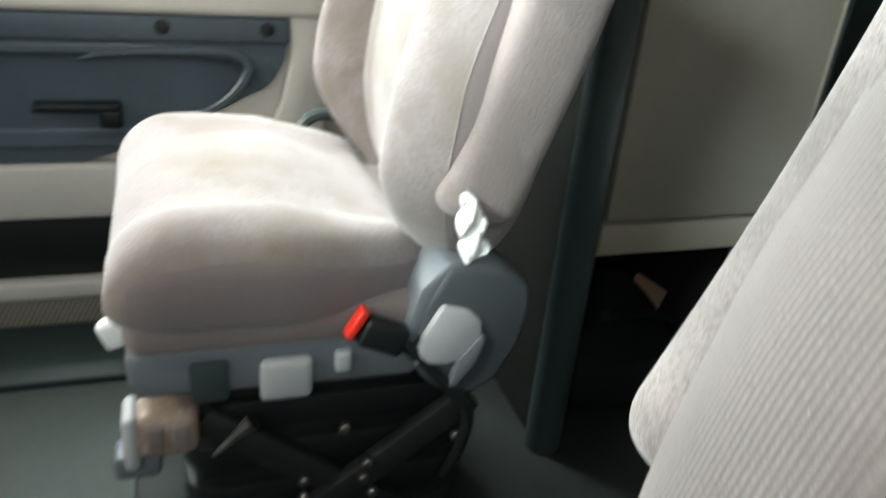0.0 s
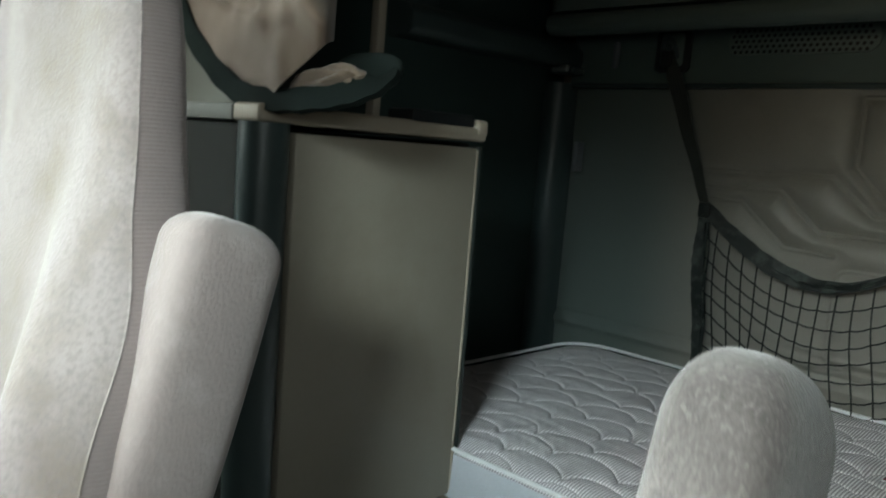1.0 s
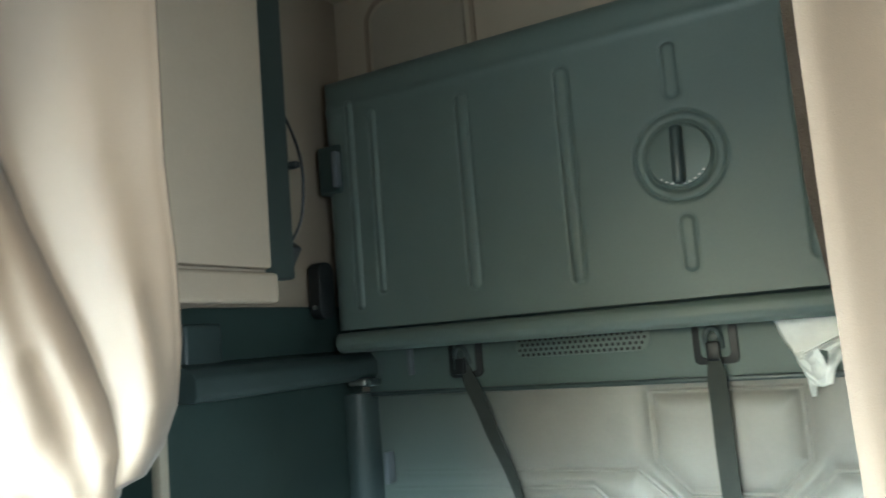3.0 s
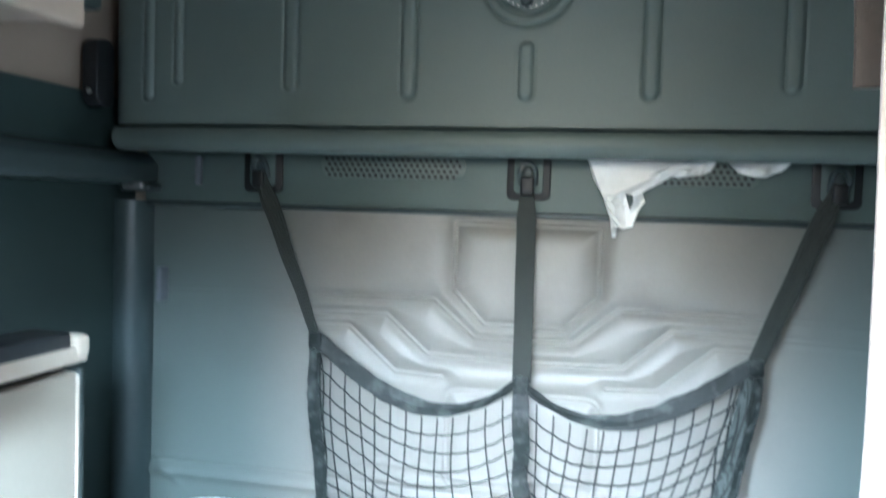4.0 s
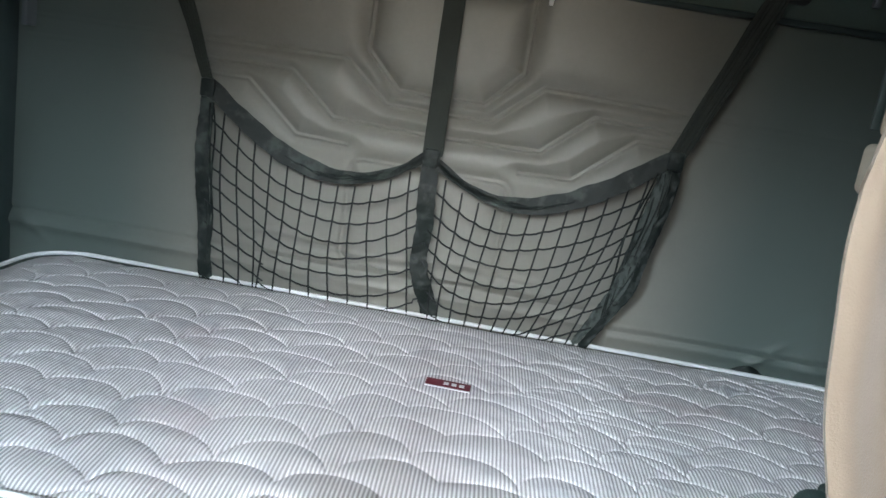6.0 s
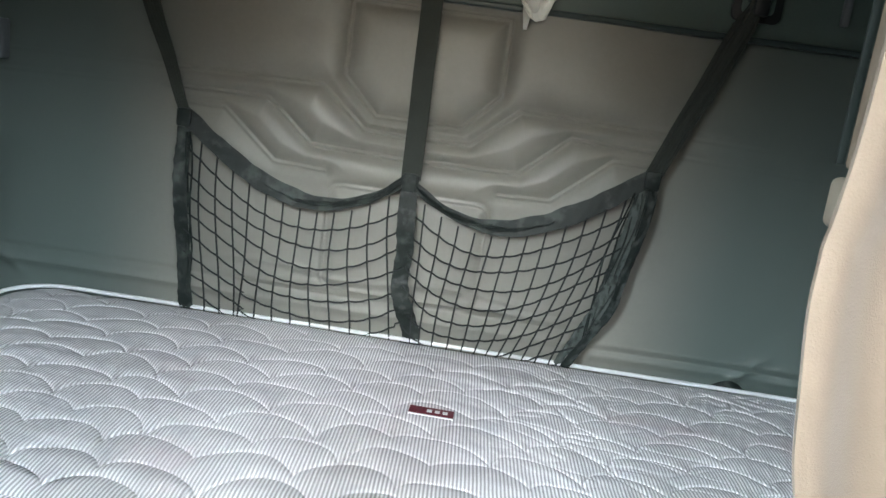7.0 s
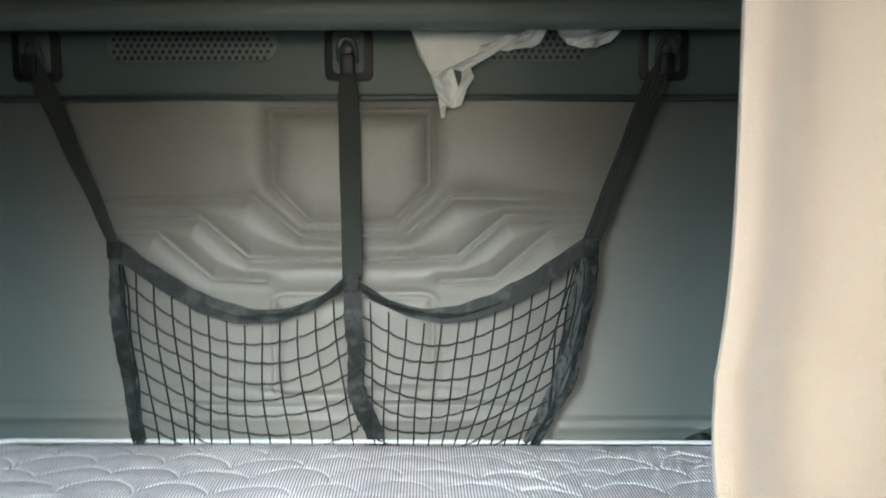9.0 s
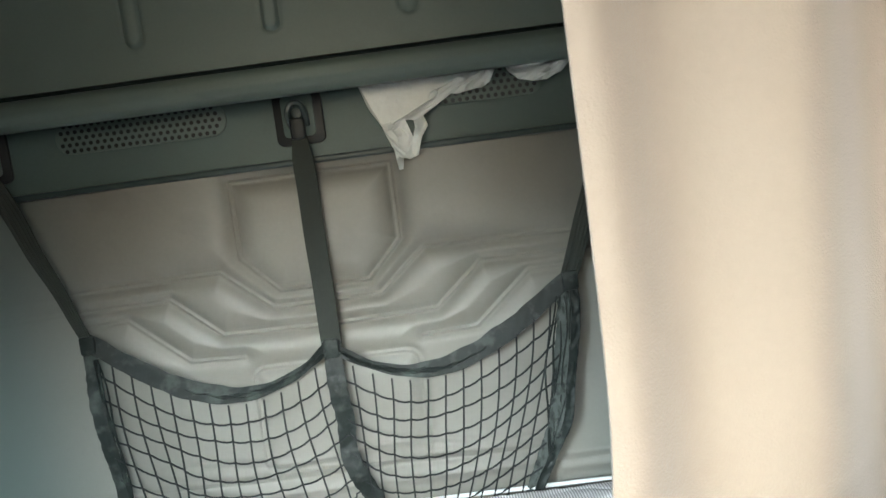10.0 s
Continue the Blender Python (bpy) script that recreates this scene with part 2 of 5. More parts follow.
# the mattress ticking: pale cloth with fine grey pinstripes and a few old stains
TICKING = ribbed(mat("pinstriped_mattress_ticking", (0.72, 0.69, 0.715), 0.85, 0.12, 6, 120, 0.25, 400), (1, 0.03, 0), 0.006, 0.25, 0.5)
stained(TICKING, (0.46, 0.33, 0.36), 3.5, 0.6, 0.95, 5.3)
stained(TICKING, (0.42, 0.42, 0.46), 11, 0.56, 0.9, 8.8)

GLASS = bpy.data.materials.new("window_glass")
GLASS.use_nodes = True
gb = GLASS.node_tree.nodes["Principled BSDF"]
gb.inputs["Transmission Weight"].default_value, gb.inputs["Roughness"].default_value, gb.inputs["IOR"].default_value = 1.0, 0.02, 1.05
gb.inputs["Base Color"].default_value = (0.93, 0.97, 0.95, 1)

# ---- shapes ----
ORIGIN = {}


def thing(name, place, label, category, group="", kind=""):
    ob = new(name)
    ob.location = place
    ORIGIN[ob] = Vector(place)
    ob.empty_display_size = 0.05
    return tagged(ob, label, category, group, kind)


def part(name, bm, material, parent=None, label="", smooth=True, kind="", category="", group=""):
    """Links a bmesh or a pair (verts, faces) in world metres as one mesh, under a thing or part."""
    me = bpy.data.meshes.new(name)
    base = ORIGIN.get(parent, Vector((0, 0, 0)))
    if isinstance(bm, tuple):
        v = np.asarray(bm[0], float) - np.array(base)
        me.from_pydata(v.tolist(), [], bm[1])
        me.update()
    else:
        bmesh.ops.translate(bm, verts=bm.verts, vec=-base)
        bm.to_mesh(me)
        bm.free()
    if smooth:
        me.shade_smooth()
        me.set_sharp_from_angle(angle=radians(42))
    me.materials.append(material)
    ob = new(name, me)
    if parent is not None:
        ob.parent = parent
    ORIGIN[ob] = base
    return tagged(ob, label, category, group, kind)


def box(x0, x1, y0, y1, z0, z1, r=0.0, seg=2):
    bm = bmesh.new()
    bmesh.ops.create_cube(bm, size=1.0)
    bmesh.ops.scale(bm, verts=bm.verts, vec=(x1 - x0, y1 - y0, z1 - z0))
    bmesh.ops.translate(bm, verts=bm.verts, vec=((x0 + x1) / 2, (y0 + y1) / 2, (z0 + z1) / 2))
    if r:
        r = min(r, 0.49 * min(x1 - x0, y1 - y0, z1 - z0))
        bmesh.ops.bevel(bm, geom=list(bm.edges), offset=r, segments=seg, profile=0.5, affect="EDGES")
    return bm


def turned(bm, m):
    bmesh.ops.transform(bm, matrix=m, verts=bm.verts)
    return bm


def prism(outline, axis, a, b, r=0.0, seg=2):
    """An outline of (u, v) pulled along an axis from a to b: x takes (y, z), y takes (x, z), z takes (x, y)."""
    put = {"x": lambda u, v, w: (w, u, v), "y": lambda u, v, w: (u, w, v), "z": lambda u, v, w: (u, v, w)}[axis]
    bm = bmesh.new()
    lo = [bm.verts.new(put(u, v, a)) for u, v in outline]
    hi = [bm.verts.new(put(u, v, b)) for u, v in outline]
    n = len(outline)
    bm.faces.new(lo)
    bm.faces.new(hi)
    for i in range(n):
        bm.faces.new((lo[i], lo[(i + 1) % n], hi[(i + 1) % n], hi[i]))
    bmesh.ops.recalc_face_normals(bm, faces=bm.faces)
    if r:
        bmesh.ops.bevel(bm, geom=list(bm.edges), offset=r, segments=seg, profile=0.5, affect="EDGES", clamp_overlap=True)
    return bm


def round_outline(u0, u1, v0, v1, r, n=6):
    """A rectangle with round corners."""
    out = []
    for cu, cv, a in ((u1 - r, v1 - r, 0), (u0 + r, v1 - r, 90), (u0 + r, v0 + r, 180), (u1 - r, v0 + r, 270)):
        for i in range(n + 1):
            t = radians(a + 90 * i / n)
            out.append((cu + r * math.cos(t), cv + r * math.sin(t)))
    return out


def grid(nu, nv, f, close_u=False, close_v=False):
    """A sheet of nu x nv corners at f(u, v), u and v from 0 to 1; f takes and gives arrays."""
    u, v = np.meshgrid(np.linspace(0, 1, nu, endpoint=not close_u), np.linspace(0, 1, nv, endpoint=not close_v), indexing="ij")
    p = np.stack(f(u, v), -1).reshape(-1, 3)
    faces = []
    for i in range(nu if close_u else nu - 1):
        for j in range(nv if close_v else nv - 1):
            a, b = i * nv, ((i + 1) % nu) * nv
            k = (j + 1) % nv
            faces.append((a + j, b + j, b + k, a + k))
    return p, faces


def thick(sheet, depth, way=None):
    """A sheet with a back at the given depth, along a fixed way, closed round the rim."""
    p, faces = sheet
    way = np.asarray(way if way is not None else (0, 1, 0), float)
    n = len(p)
    count = {}
    for f in faces:
        for a, b in zip(f, f[1:] + f[:1]):
            count[(a, b)] = count.get((a, b), 0) + 1
    rim = [(a, b) for a, b in count if (b, a) not in count]
    back = [tuple(n + i for i in reversed(f)) for f in faces]
    return np.concatenate([p, p + way * depth]), faces + back + [(b, a, a + n, b + n) for a, b in rim]


def loft(rings, caps=True):
    """A closed skin over rings of equal length."""
    n = len(rings[0])
    v = [q for ring in rings for q in ring]
    faces = []
    for k in range(len(rings) - 1):
        for i in range(n):
            j = (i + 1) % n
            faces.append((k * n + i, k * n + j, (k + 1) * n + j, (k + 1) * n + i))
    if caps:
        faces += [tuple(reversed(range(n))), tuple((len(rings) - 1) * n + i for i in range(n))]
    return v, faces


def smooth_line(points, n=8):
    """Points along a soft curve through the given ones."""
    p = [Vector(q) for q in points]
    p = [2 * p[0] - p[1]] + p + [2 * p[-1] - p[-2]]
    out = []
    for a, b, c, d in zip(p, p[1:], p[2:], p[3:]):
        for i in range(n):
            t = i / n
            out.append(0.5 * (2 * b + (c - a) * t + (2 * a - 5 * b + 4 * c - d) * t * t + (3 * b - a - 3 * c + d) * t ** 3))
    return out + [p[-2]]


def tube(points, radius, n=8):
    """A round cord along points."""
    p = [Vector(q) for q in points]
    rings, up = [], Vector((0.31, 0.2, 0.93))
    for i, q in enumerate(p):
        way = (p[min(i + 1, len(p) - 1)] - p[max(i - 1, 0)]).normalized()
        side = way.cross(up)
        if side.length < 1e-3:
            side = way.cross(Vector((1, 0, 0)))
        side.normalize()
        up = side.cross(way)
        r = radius(i / (len(p) - 1)) if callable(radius) else radius
        rings.append([q + r * (math.cos(2 * math.pi * k / n) * side + math.sin(2 * math.pi * k / n) * up) for k in range(n)])
    return loft(rings)


def strap(points, widths, normal, depth=0.002):
    """A flat band along points, lying across the given normal; widths: one, or one at each point."""
    p = [Vector(q) for q in points]
    nrm = Vector(normal).normalized()
    rings = []
    for i, q in enumerate(p):
        way = (p[min(i + 1, len(p) - 1)] - p[max(i - 1, 0)]).normalized()
        side = way.cross(nrm).normalized()
        w = (widths[i] if isinstance(widths, (list, tuple)) else widths) / 2
        rings.append([q + w * side + depth * nrm, q - w * side + depth * nrm, q - w * side - depth * nrm, q + w * side - depth * nrm])
    return loft(rings)


def satin(points, widths, normal, crumple=0.004, seed=0.0, depth=0.0024):
    """A soft band along points, creased across and along its width."""
    p = [Vector(q) for q in points]
    nrm = Vector(normal).normalized()
    rows = []
    for i, q in enumerate(p):
        way = (p[min(i + 1, len(p) - 1)] - p[max(i - 1, 0)]).normalized()
        side = way.cross(nrm).normalized()
        w = (widths[i] if isinstance(widths, (list, tuple)) else widths) / 2
        row = []
        for k in range(9):
            c = k / 4 - 1
            fold = noise.noise(Vector((q.x * 34 + c * 0.9 + seed, q.z * 46, seed))) + 0.5 * noise.noise(Vector((q.x * 90 + c * 2.2, q.z * 95 + seed, 3.0)))
            row.append(q + side * w * (c + 0.14 * noise.noise(Vector((q.z * 60, c * 0.6, seed + 5)))) + nrm * crumple * fold)
        rows.append(row)
    n = len(rows)
    v = [q for row in rows for q in row]
    sheet = (np.array([tuple(q) for q in v]), [(9 * i + k, 9 * i + k + 1, 9 * i + k + 10, 9 * i + k + 9) for i in range(n - 1) for k in range(8)])
    return thick(sheet, depth, -np.array(nrm))


def merged(pieces):
    """Several (verts, faces) as one."""
    v, f = [], []
    for pv, pf in pieces:
        k = len(v)
        v += [tuple(q) for q in pv]
        f += [tuple(i + k for i in g) for g in pf]
    return v, f


def disc(centre, axis, radius, depth, n=32, r=0.0):
    """A short cylinder along an axis from the centre."""
    c = Vector(centre)
    out = [(radius * math.cos(2 * math.pi * i / n), radius * math.sin(2 * math.pi * i / n)) for i in range(n)]
    bm = prism(out, axis, 0, depth, r)
    return turned(bm, Matrix.Translation(c))


def bumps(x, y, scale, seed=0.0):
    """Smooth uneven values round 0 over arrays, from a few crossed waves."""
    s = np.zeros_like(x)
    for k, (a, b, c) in enumerate(((1.0, 0.35, 0.3), (-0.6, 1.1, 1.7), (0.45, -1.6, 4.1), (1.9, 0.9, 2.2), (-2.3, 1.4, 0.9))):
        s = s + np.sin(x * a * scale + y * b * scale + c + seed * (k + 1)) / (k + 1.5)
    return s / 1.6


def to_line(x, z, pts):
    """The distance of each (x, z) from a polyline."""
    d = np.full(x.shape, 9.0)
    for (ax, az), (bx, bz) in zip(pts, pts[1:]):
        dx, dz = bx - ax, bz - az
        t = np.clip(((x - ax) * dx + (z - az) * dz) / (dx * dx + dz * dz), 0, 1)
        d = np.minimum(d, np.hypot(x - ax - t * dx, z - az - t * dz))
    return d


def bell(d, w):
    return np.exp(-((d / w) ** 2))

# ---- the cab's shell ----
part("floor", box(-1.2, 1.2, -1.45, 2.0, -0.06, 0.0), DARK_FLOOR, kind="structure", label="dark ribbed rubber floor mat of a truck cab", category="floor")
part("ceiling", box(-1.2, 1.2, -1.45, 2.0, 2.62, 2.7), HEADLINER, kind="structure", label="beige padded cab headliner", category="ceiling")

wall_rear = part("wall_rear", box(-1.2, 1.2, 1.94, 2.0, 0.0, 2.62), HEADLINER, kind="structure", label="beige lined rear wall above the folded bunk", category="wall")
hatch = part("hatch", prism(round_outline(-0.95, -0.62, 2.3, 2.56, 0.06), "y", 1.925, 1.945, 0.006), TRIM_TAN, wall_rear, "darker rounded hatch cover")
part("hatch_frame", tube([(x, 1.938, z) for x, z in round_outline(-0.975, -0.595, 2.275, 2.585, 0.075)] + [(-0.595, 1.938, 2.51)], 0.008, 6), BEIGE, wall_rear)

wall_left = part("wall_left", box(-1.16, -1.1, 0.2, 1.94, 0.0, 2.62), BEIGE, kind="structure", label="beige plastic side wall behind the passenger door", category="wall")
part("wall_left_front", box(-1.16, -1.1, -1.45, -0.95, 0.0, 2.62), BEIGE, kind="structure", label="beige side wall ahead of the passenger door", category="wall")
part("wall_left_top", box(-1.16, -1.1, -0.95, 0.2, 1.72, 2.62), BEIGE, kind="structure", label="beige side wall above the passenger door", category="wall")
wall_right = part("wall_right", box(1.1, 1.16, 0.2, 1.94, 0.0, 2.62), BEIGE, kind="structure", label="beige plastic side wall on the driver side", category="wall")
part("wall_right_front", box(1.1, 1.16, -1.45, -0.95, 0.0, 2.62), BEIGE, kind="structure", label="beige side wall ahead of the driver door", category="wall")
part("wall_right_door", box(1.1, 1.16, -0.95, 0.2, 0.0, 0.85), BEIGE, kind="structure", label="plain beige lower side wall by the driver seat", category="wall")
part("wall_right_top", box(1.1, 1.16, -0.95, 0.2, 1.72, 2.62), BEIGE, kind="structure", label="beige side wall above the driver window", category="wall")
part("wall_front", box(-1.2, 1.2, -1.5, -1.45, 0.0, 1.1), CHARCOAL, kind="structure", label="plain dark front wall below the windscreen", category="wall")
part("wall_front_top", box(-1.2, 1.2, -1.5, -1.45, 2.0, 2.62), BEIGE, kind="structure", label="plain beige front wall above the windscreen", category="wall")
for x0, x1 in ((-1.2, -1.0), (1.0, 1.2)):
    part("wall_front_pillar", box(x0, x1, -1.5, -1.45, 1.1, 2.0), BEIGE, kind="structure", label="plain beige windscreen pillar", category="wall")

# dark moulded lining of the sleeper, with its ledge and the rounded corner posts
for side in (-1, 1):
    name = "wall_lining"
    a, b = sorted((side * 1.1, side * 1.075))
    lining = part(name, box(a, b, 0.92, 1.93, 0.0, 1.62, 0.01), CHARCOAL, kind="structure", label="dark moulded plastic lining of the sleeper side wall", category="wall lining")
    a, b = sorted((side * 1.09, side * 0.99))
    part("ledge", prism([(side * 1.095, 1.395), (side * 1.0, 1.395), (side * 0.985, 1.41), (side * 0.985, 1.45), (side * 1.01, 1.475), (side * 1.095, 1.49)], "y", 1.18, 1.9, 0.006), CHARCOAL_SMOOTH, lining)
    part("recess", box(*sorted((side * 1.085, side * 1.06)), 1.22, 1.34, 1.41, 1.58, 0.012, 3), CHARCOAL_SMOOTH, lining)
    post = [(side * 1.06 + 0.055 * math.cos(t), 1.885 - 0.06 * math.sin(t)) for t in np.linspace(0, math.pi, 14)] + [(side * 1.06 - 0.055, 1.93), (side * 1.06 + 0.055, 1.93)]
    part("corner_post", prism(post, "z", 0.45, 1.355), CHARCOAL_SMOOTH, lining)
    part("clip", box(*sorted((side * 0.957, side * 0.972)), 1.86, 1.9, 1.09, 1.18, 0.004), SLATE, lining)
courtesy_lamp = thing("courtesy_lamp", (-1.0, 1.83, 1.385), "small chrome-edged courtesy lamp on the sleeper ledge", "lamp")
part("bezel", box(-1.045, -0.955, 1.80, 1.86, 1.377, 1.399, 0.008, 3), CHARCOAL_SMOOTH, courtesy_lamp)
part("lens", box(-1.03, -0.97, 1.79, 1.83, 1.381, 1.402, 0.007, 3), STEEL, courtesy_lamp, "pale shiny lens")

# ---- the sleeper's rear: padded vinyl wall ----
def pad_height(x, z):
    a = np.abs(x)
    octagon = [(0, 1.325), (0.176, 1.325), (0.176, 1.158), (0.098, 1.078), (0, 1.078)]
    first = [(0.98, 1.118), (0.55, 1.128), (0.225, 1.134), (0.12, 1.044), (0, 1.042)]
    second = [(0.98, 1.07), (0.6, 1.083), (0.345, 1.088), (0.238, 0.995), (0, 0.99)]
    third = [(0.56, 1.05), (0.445, 1.052), (0.32, 0.945), (0.2, 0.94)]
    lower = [(0, 0.912), (0.155, 0.912), (0.172, 0.908), (0.182, 0.898), (0.186, 0.882), (0.186, 0.698), (0.182, 0.682), (0.172, 0.672), (0.155, 0.668), (0, 0.668)]
    h = np.zeros_like(x)
    fade = 1 - 0.8 / (1 + np.exp((0.56 - a) / 0.03))
    for line, deep in ((octagon, 1.0), (first, 0.95), (second, 0.95), (third, 0.75), (lower, 0.6)):
        d = to_line(a, z, line)
        h += fade * deep * (-0.011 * bell(d, 0.0115) + 0.0085 * bell(d, 0.0042))
    # the sculpted middle swells between the seams
    inside = 1 / (1 + np.exp((a - 0.5) / 0.05))
    swell = np.minimum.reduce([to_line(a, z, q) for q in (octagon, first, second, third)])
    upper = 1 / (1 + np.exp((0.93 - z) / 0.012))
    h += inside * 0.014 * (1 - bell(swell, 0.03)) * upper + 0.012 * inside
    pocket_in = np.minimum.reduce([0.186 - a, 0.912 - z, z - 0.668])
    h += 0.012 / (1 + np.exp(-(pocket_in - 0.02) / 0.008))
    # the shiny hem above the mattress, with creases
    flap = 1 / (1 + np.exp((z - 0.624) / 0.0018))
    right = 1 / (1 + np.exp((0.462 - x) / 0.002))
    h += flap * (0.004 + 0.008 * right) + 0.004 * bell(z - 0.621, 0.004) * right + 0.008 * bell(z - 0.606, 0.014) * right
    h += (0.011 * bell(z - 0.668 - 0.006 * np.sin(x * 9), 0.012) + 0.006 * bell(z - 0.7 - 0.01 * np.sin(x * 14), 0.008)) / (1 + np.exp((a - 0.4) / 0.03))
    h += (-0.004 * bell(z - 0.652, 0.006) + 0.012 * bell(z - 0.628, 0.016)) * (1 - right)
    h += 0.009 * bell(x - 0.8 - (z - 0.6) * 1.4, 0.018) * bell(z - 0.615, 0.03) + 0.008 * bell(x - 0.93, 0.03) * bell(z - 0.61, 0.03)
    h += 0.007 * bell(x + 0.95 + (z - 0.62), 0.02) * bell(z - 0.63, 0.035)
    return h + 0.0022 * bumps(x, z, 9)


def pad_sheet(u, v):
    x, z = -1.03 + 2.06 * u, 0.44 + 0.905 * v
    return x, 1.905 - pad_height(x, z), z


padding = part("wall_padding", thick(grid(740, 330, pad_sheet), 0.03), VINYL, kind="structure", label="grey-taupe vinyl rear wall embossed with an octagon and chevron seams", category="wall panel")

# ---- plastic rail above it ----
rail = part("wall_rail", prism([(1.93, 1.347), (1.89, 1.347), (1.882, 1.356), (1.888, 1.53), (1.93, 1.53)], "x", -1.02, 1.02, 0.003), RAIL_GREY, kind="structure", label="dark grey plastic rail with vents and strap mounts", category="rail")
part("rail_lip", box(-1.02, 1.02, 1.872, 1.9, 1.343, 1.357, 0.005, 2), CHARCOAL_SMOOTH, rail)
for cx in (-0.34, 0.34):
    part("vent_plate", prism(round_outline(cx - 0.185, cx + 0.185, 1.428, 1.496, 0.033, 8), "y", 1.880, 1.886, 0.001), PANEL_GREY, rail)
    holes = []
    for j in range(5):
        for i in range(24):
            x, z = cx - 0.178 + i * 0.0152 + (j % 2) * 0.0076, 1.4355 + j * 0.0132
            if abs(x - cx) < 0.176 - max(0, abs(z - 1.462) - 0.012) * 0.9:
                ring = [(x + 0.0047 * math.cos(k * math.pi / 4), 1.8793, z + 0.0047 * math.sin(k * math.pi / 4)) for k in range(8)]
                holes.append((ring, [tuple(range(8))]))
    part("vent_holes", merged(holes), BLACK, rail, smooth=False, kind="stuff")
for x in (-0.862, 0.862):
    part("clip", box(x - 0.008, x + 0.008, 1.868, 1.885, 1.4, 1.475, 0.004), SLATE, rail)


def strap_mount(x):
    m = thing("strap_mount", (x, 1.885, 1.44), "black moulded strap hook mount on the rear rail", "hook", "strap mounts on the rail")
    part("plate", prism(round_outline(x - 0.052, x + 0.052, 1.385, 1.499, 0.016), "y", 1.874, 1.884, 0.003), BLACK, m)
    part("inset", prism(round_outline(x - 0.034, x + 0.034, 1.402, 1.49, 0.01), "y", 1.870, 1.876, 0.002), RAIL_GREY, m)
    hook = [(x - 0.017, 1.868, 1.425), (x - 0.018, 1.852, 1.45), (x - 0.012, 1.85, 1.466), (x, 1.85, 1.472), (x + 0.012, 1.85, 1.466), (x + 0.018, 1.852, 1.45), (x + 0.017, 1.868, 1.425)]
    part("hook", tube(smooth_line(hook, 4), 0.007), CHARCOAL_SMOOTH, m)
    part("stud", disc((x, 1.872, 1.45), "y", 0.011, -0.016, 16, 0.003), CHARCOAL_SMOOTH, m)
    return m


for x in (-0.68, 0.0, 0.68):
    strap_mount(x)

# ---- the upper bunk, folded up against the wall ----
bunk = thing("folded_upper_bunk", (0, 1.75, 1.48), "dark grey ribbed plastic upper bunk folded up against the wall", "bunk bed")
RIBS = [(-0.92, 1.6, 2.205, 0.01), (-0.84, 1.64, 2.16, 0.008), (-0.55, 1.622, 2.142, 0.014), (-0.267, 1.606, 2.14, 0.014),
        (0.0, 1.605, 1.728, 0.014), (0.0, 2.007, 2.135, 0.014), (0.267, 1.606, 2.14, 0.014), (0.55, 1.622, 2.142, 0.014), (0.84, 1.64, 2.16, 0.008), (0.92, 1.6, 2.205, 0.01)]


def bunk_height(x, z):
    h = np.zeros_like(x)
    for rx, z0, z1, w in RIBS:
        d = np.abs(to_line(x, z, [(rx, z0 + w), (rx, z1 - w)]) - w)
        inner = to_line(x, z, [(rx, z0 + w), (rx, z1 - w)]) < w
        h += 0.0055 / (1 + np.exp(np.clip((to_line(x, z, [(rx, z0 + w), (rx, z1 - w)]) - w) / 0.0024, -50, 50))) - 0.0035 * bell(d - 0.004, 0.003) * ~inner
    r = np.hypot(x, z - 1.868)
    h += -0.006 * bell(r - 0.104, 0.004) - 0.009 * bell(r - 0.078, 0.005)
    h += 0.004 * bell(z - 2.19, 0.012)
    edge = np.minimum(1.03 - np.abs(x), 2.29 - z)
    h += -0.045 * np.exp(-np.clip(edge, 0, 1) / 0.018)
    return h + 0.0012 * bumps(x, z, 5)


def bunk_sheet(u, v):
    x, z = -1.03 + 2.06 * u, 1.543 + 0.747 * v
    return x, 1.732 - bunk_height(x, z), z


part("bunk_face", thick(grid(560, 210, bunk_sheet), 0.05), PANEL_GREY, bunk)
part("bunk_back", box(-1.01, 1.01, 1.77, 1.92, 1.52, 2.27, 0.03, 3), CHARCOAL, bunk)
lip = [(1.78, 1.478), (1.745, 1.478), (1.727, 1.487), (1.718, 1.503), (1.72, 1.522), (1.732, 1.535), (1.78, 1.537)]
part("bunk_lip", prism(lip, "x", -1.01, 1.01, 0.004), PANEL_GREY, bunk)
dial = part("latch_dial", disc((0, 1.736, 1.868), "y", 0.072, -0.012, 40, 0.004), PANEL_GREY, bunk, "round turn latch")
part("grip", turned(box(-0.0135, 0.0135, -0.022, 0.01, -0.068, 0.068, 0.011, 4), pose(0, 1.72, 1.868, 0, 2, 0)), CHARCOAL_SMOOTH, dial, "ribbed grip bar of the latch")
dots = [((0.066 * math.cos(a), 1.7225, 1.868 + 0.066 * math.sin(a))) for a in np.linspace(4.0, 5.6, 9)]
part("detents", merged([([(x - 0.003, y, z - 0.002), (x + 0.003, y, z - 0.002), (x + 0.002, y, z + 0.002), (x - 0.002, y, z + 0.002)], [(0, 1, 2, 3)]) for x, y, z in dots]), STEEL, dial, smooth=False)
part("side_latch", box(-1.04, -0.955, 1.725, 1.79, 1.94, 2.085, 0.01, 3), CHARCOAL, bunk, "recessed side latch")
part("latch_slide", box(-0.975, -0.955, 1.706, 1.73, 1.955, 2.06, 0.006, 2), SLATE, bunk)
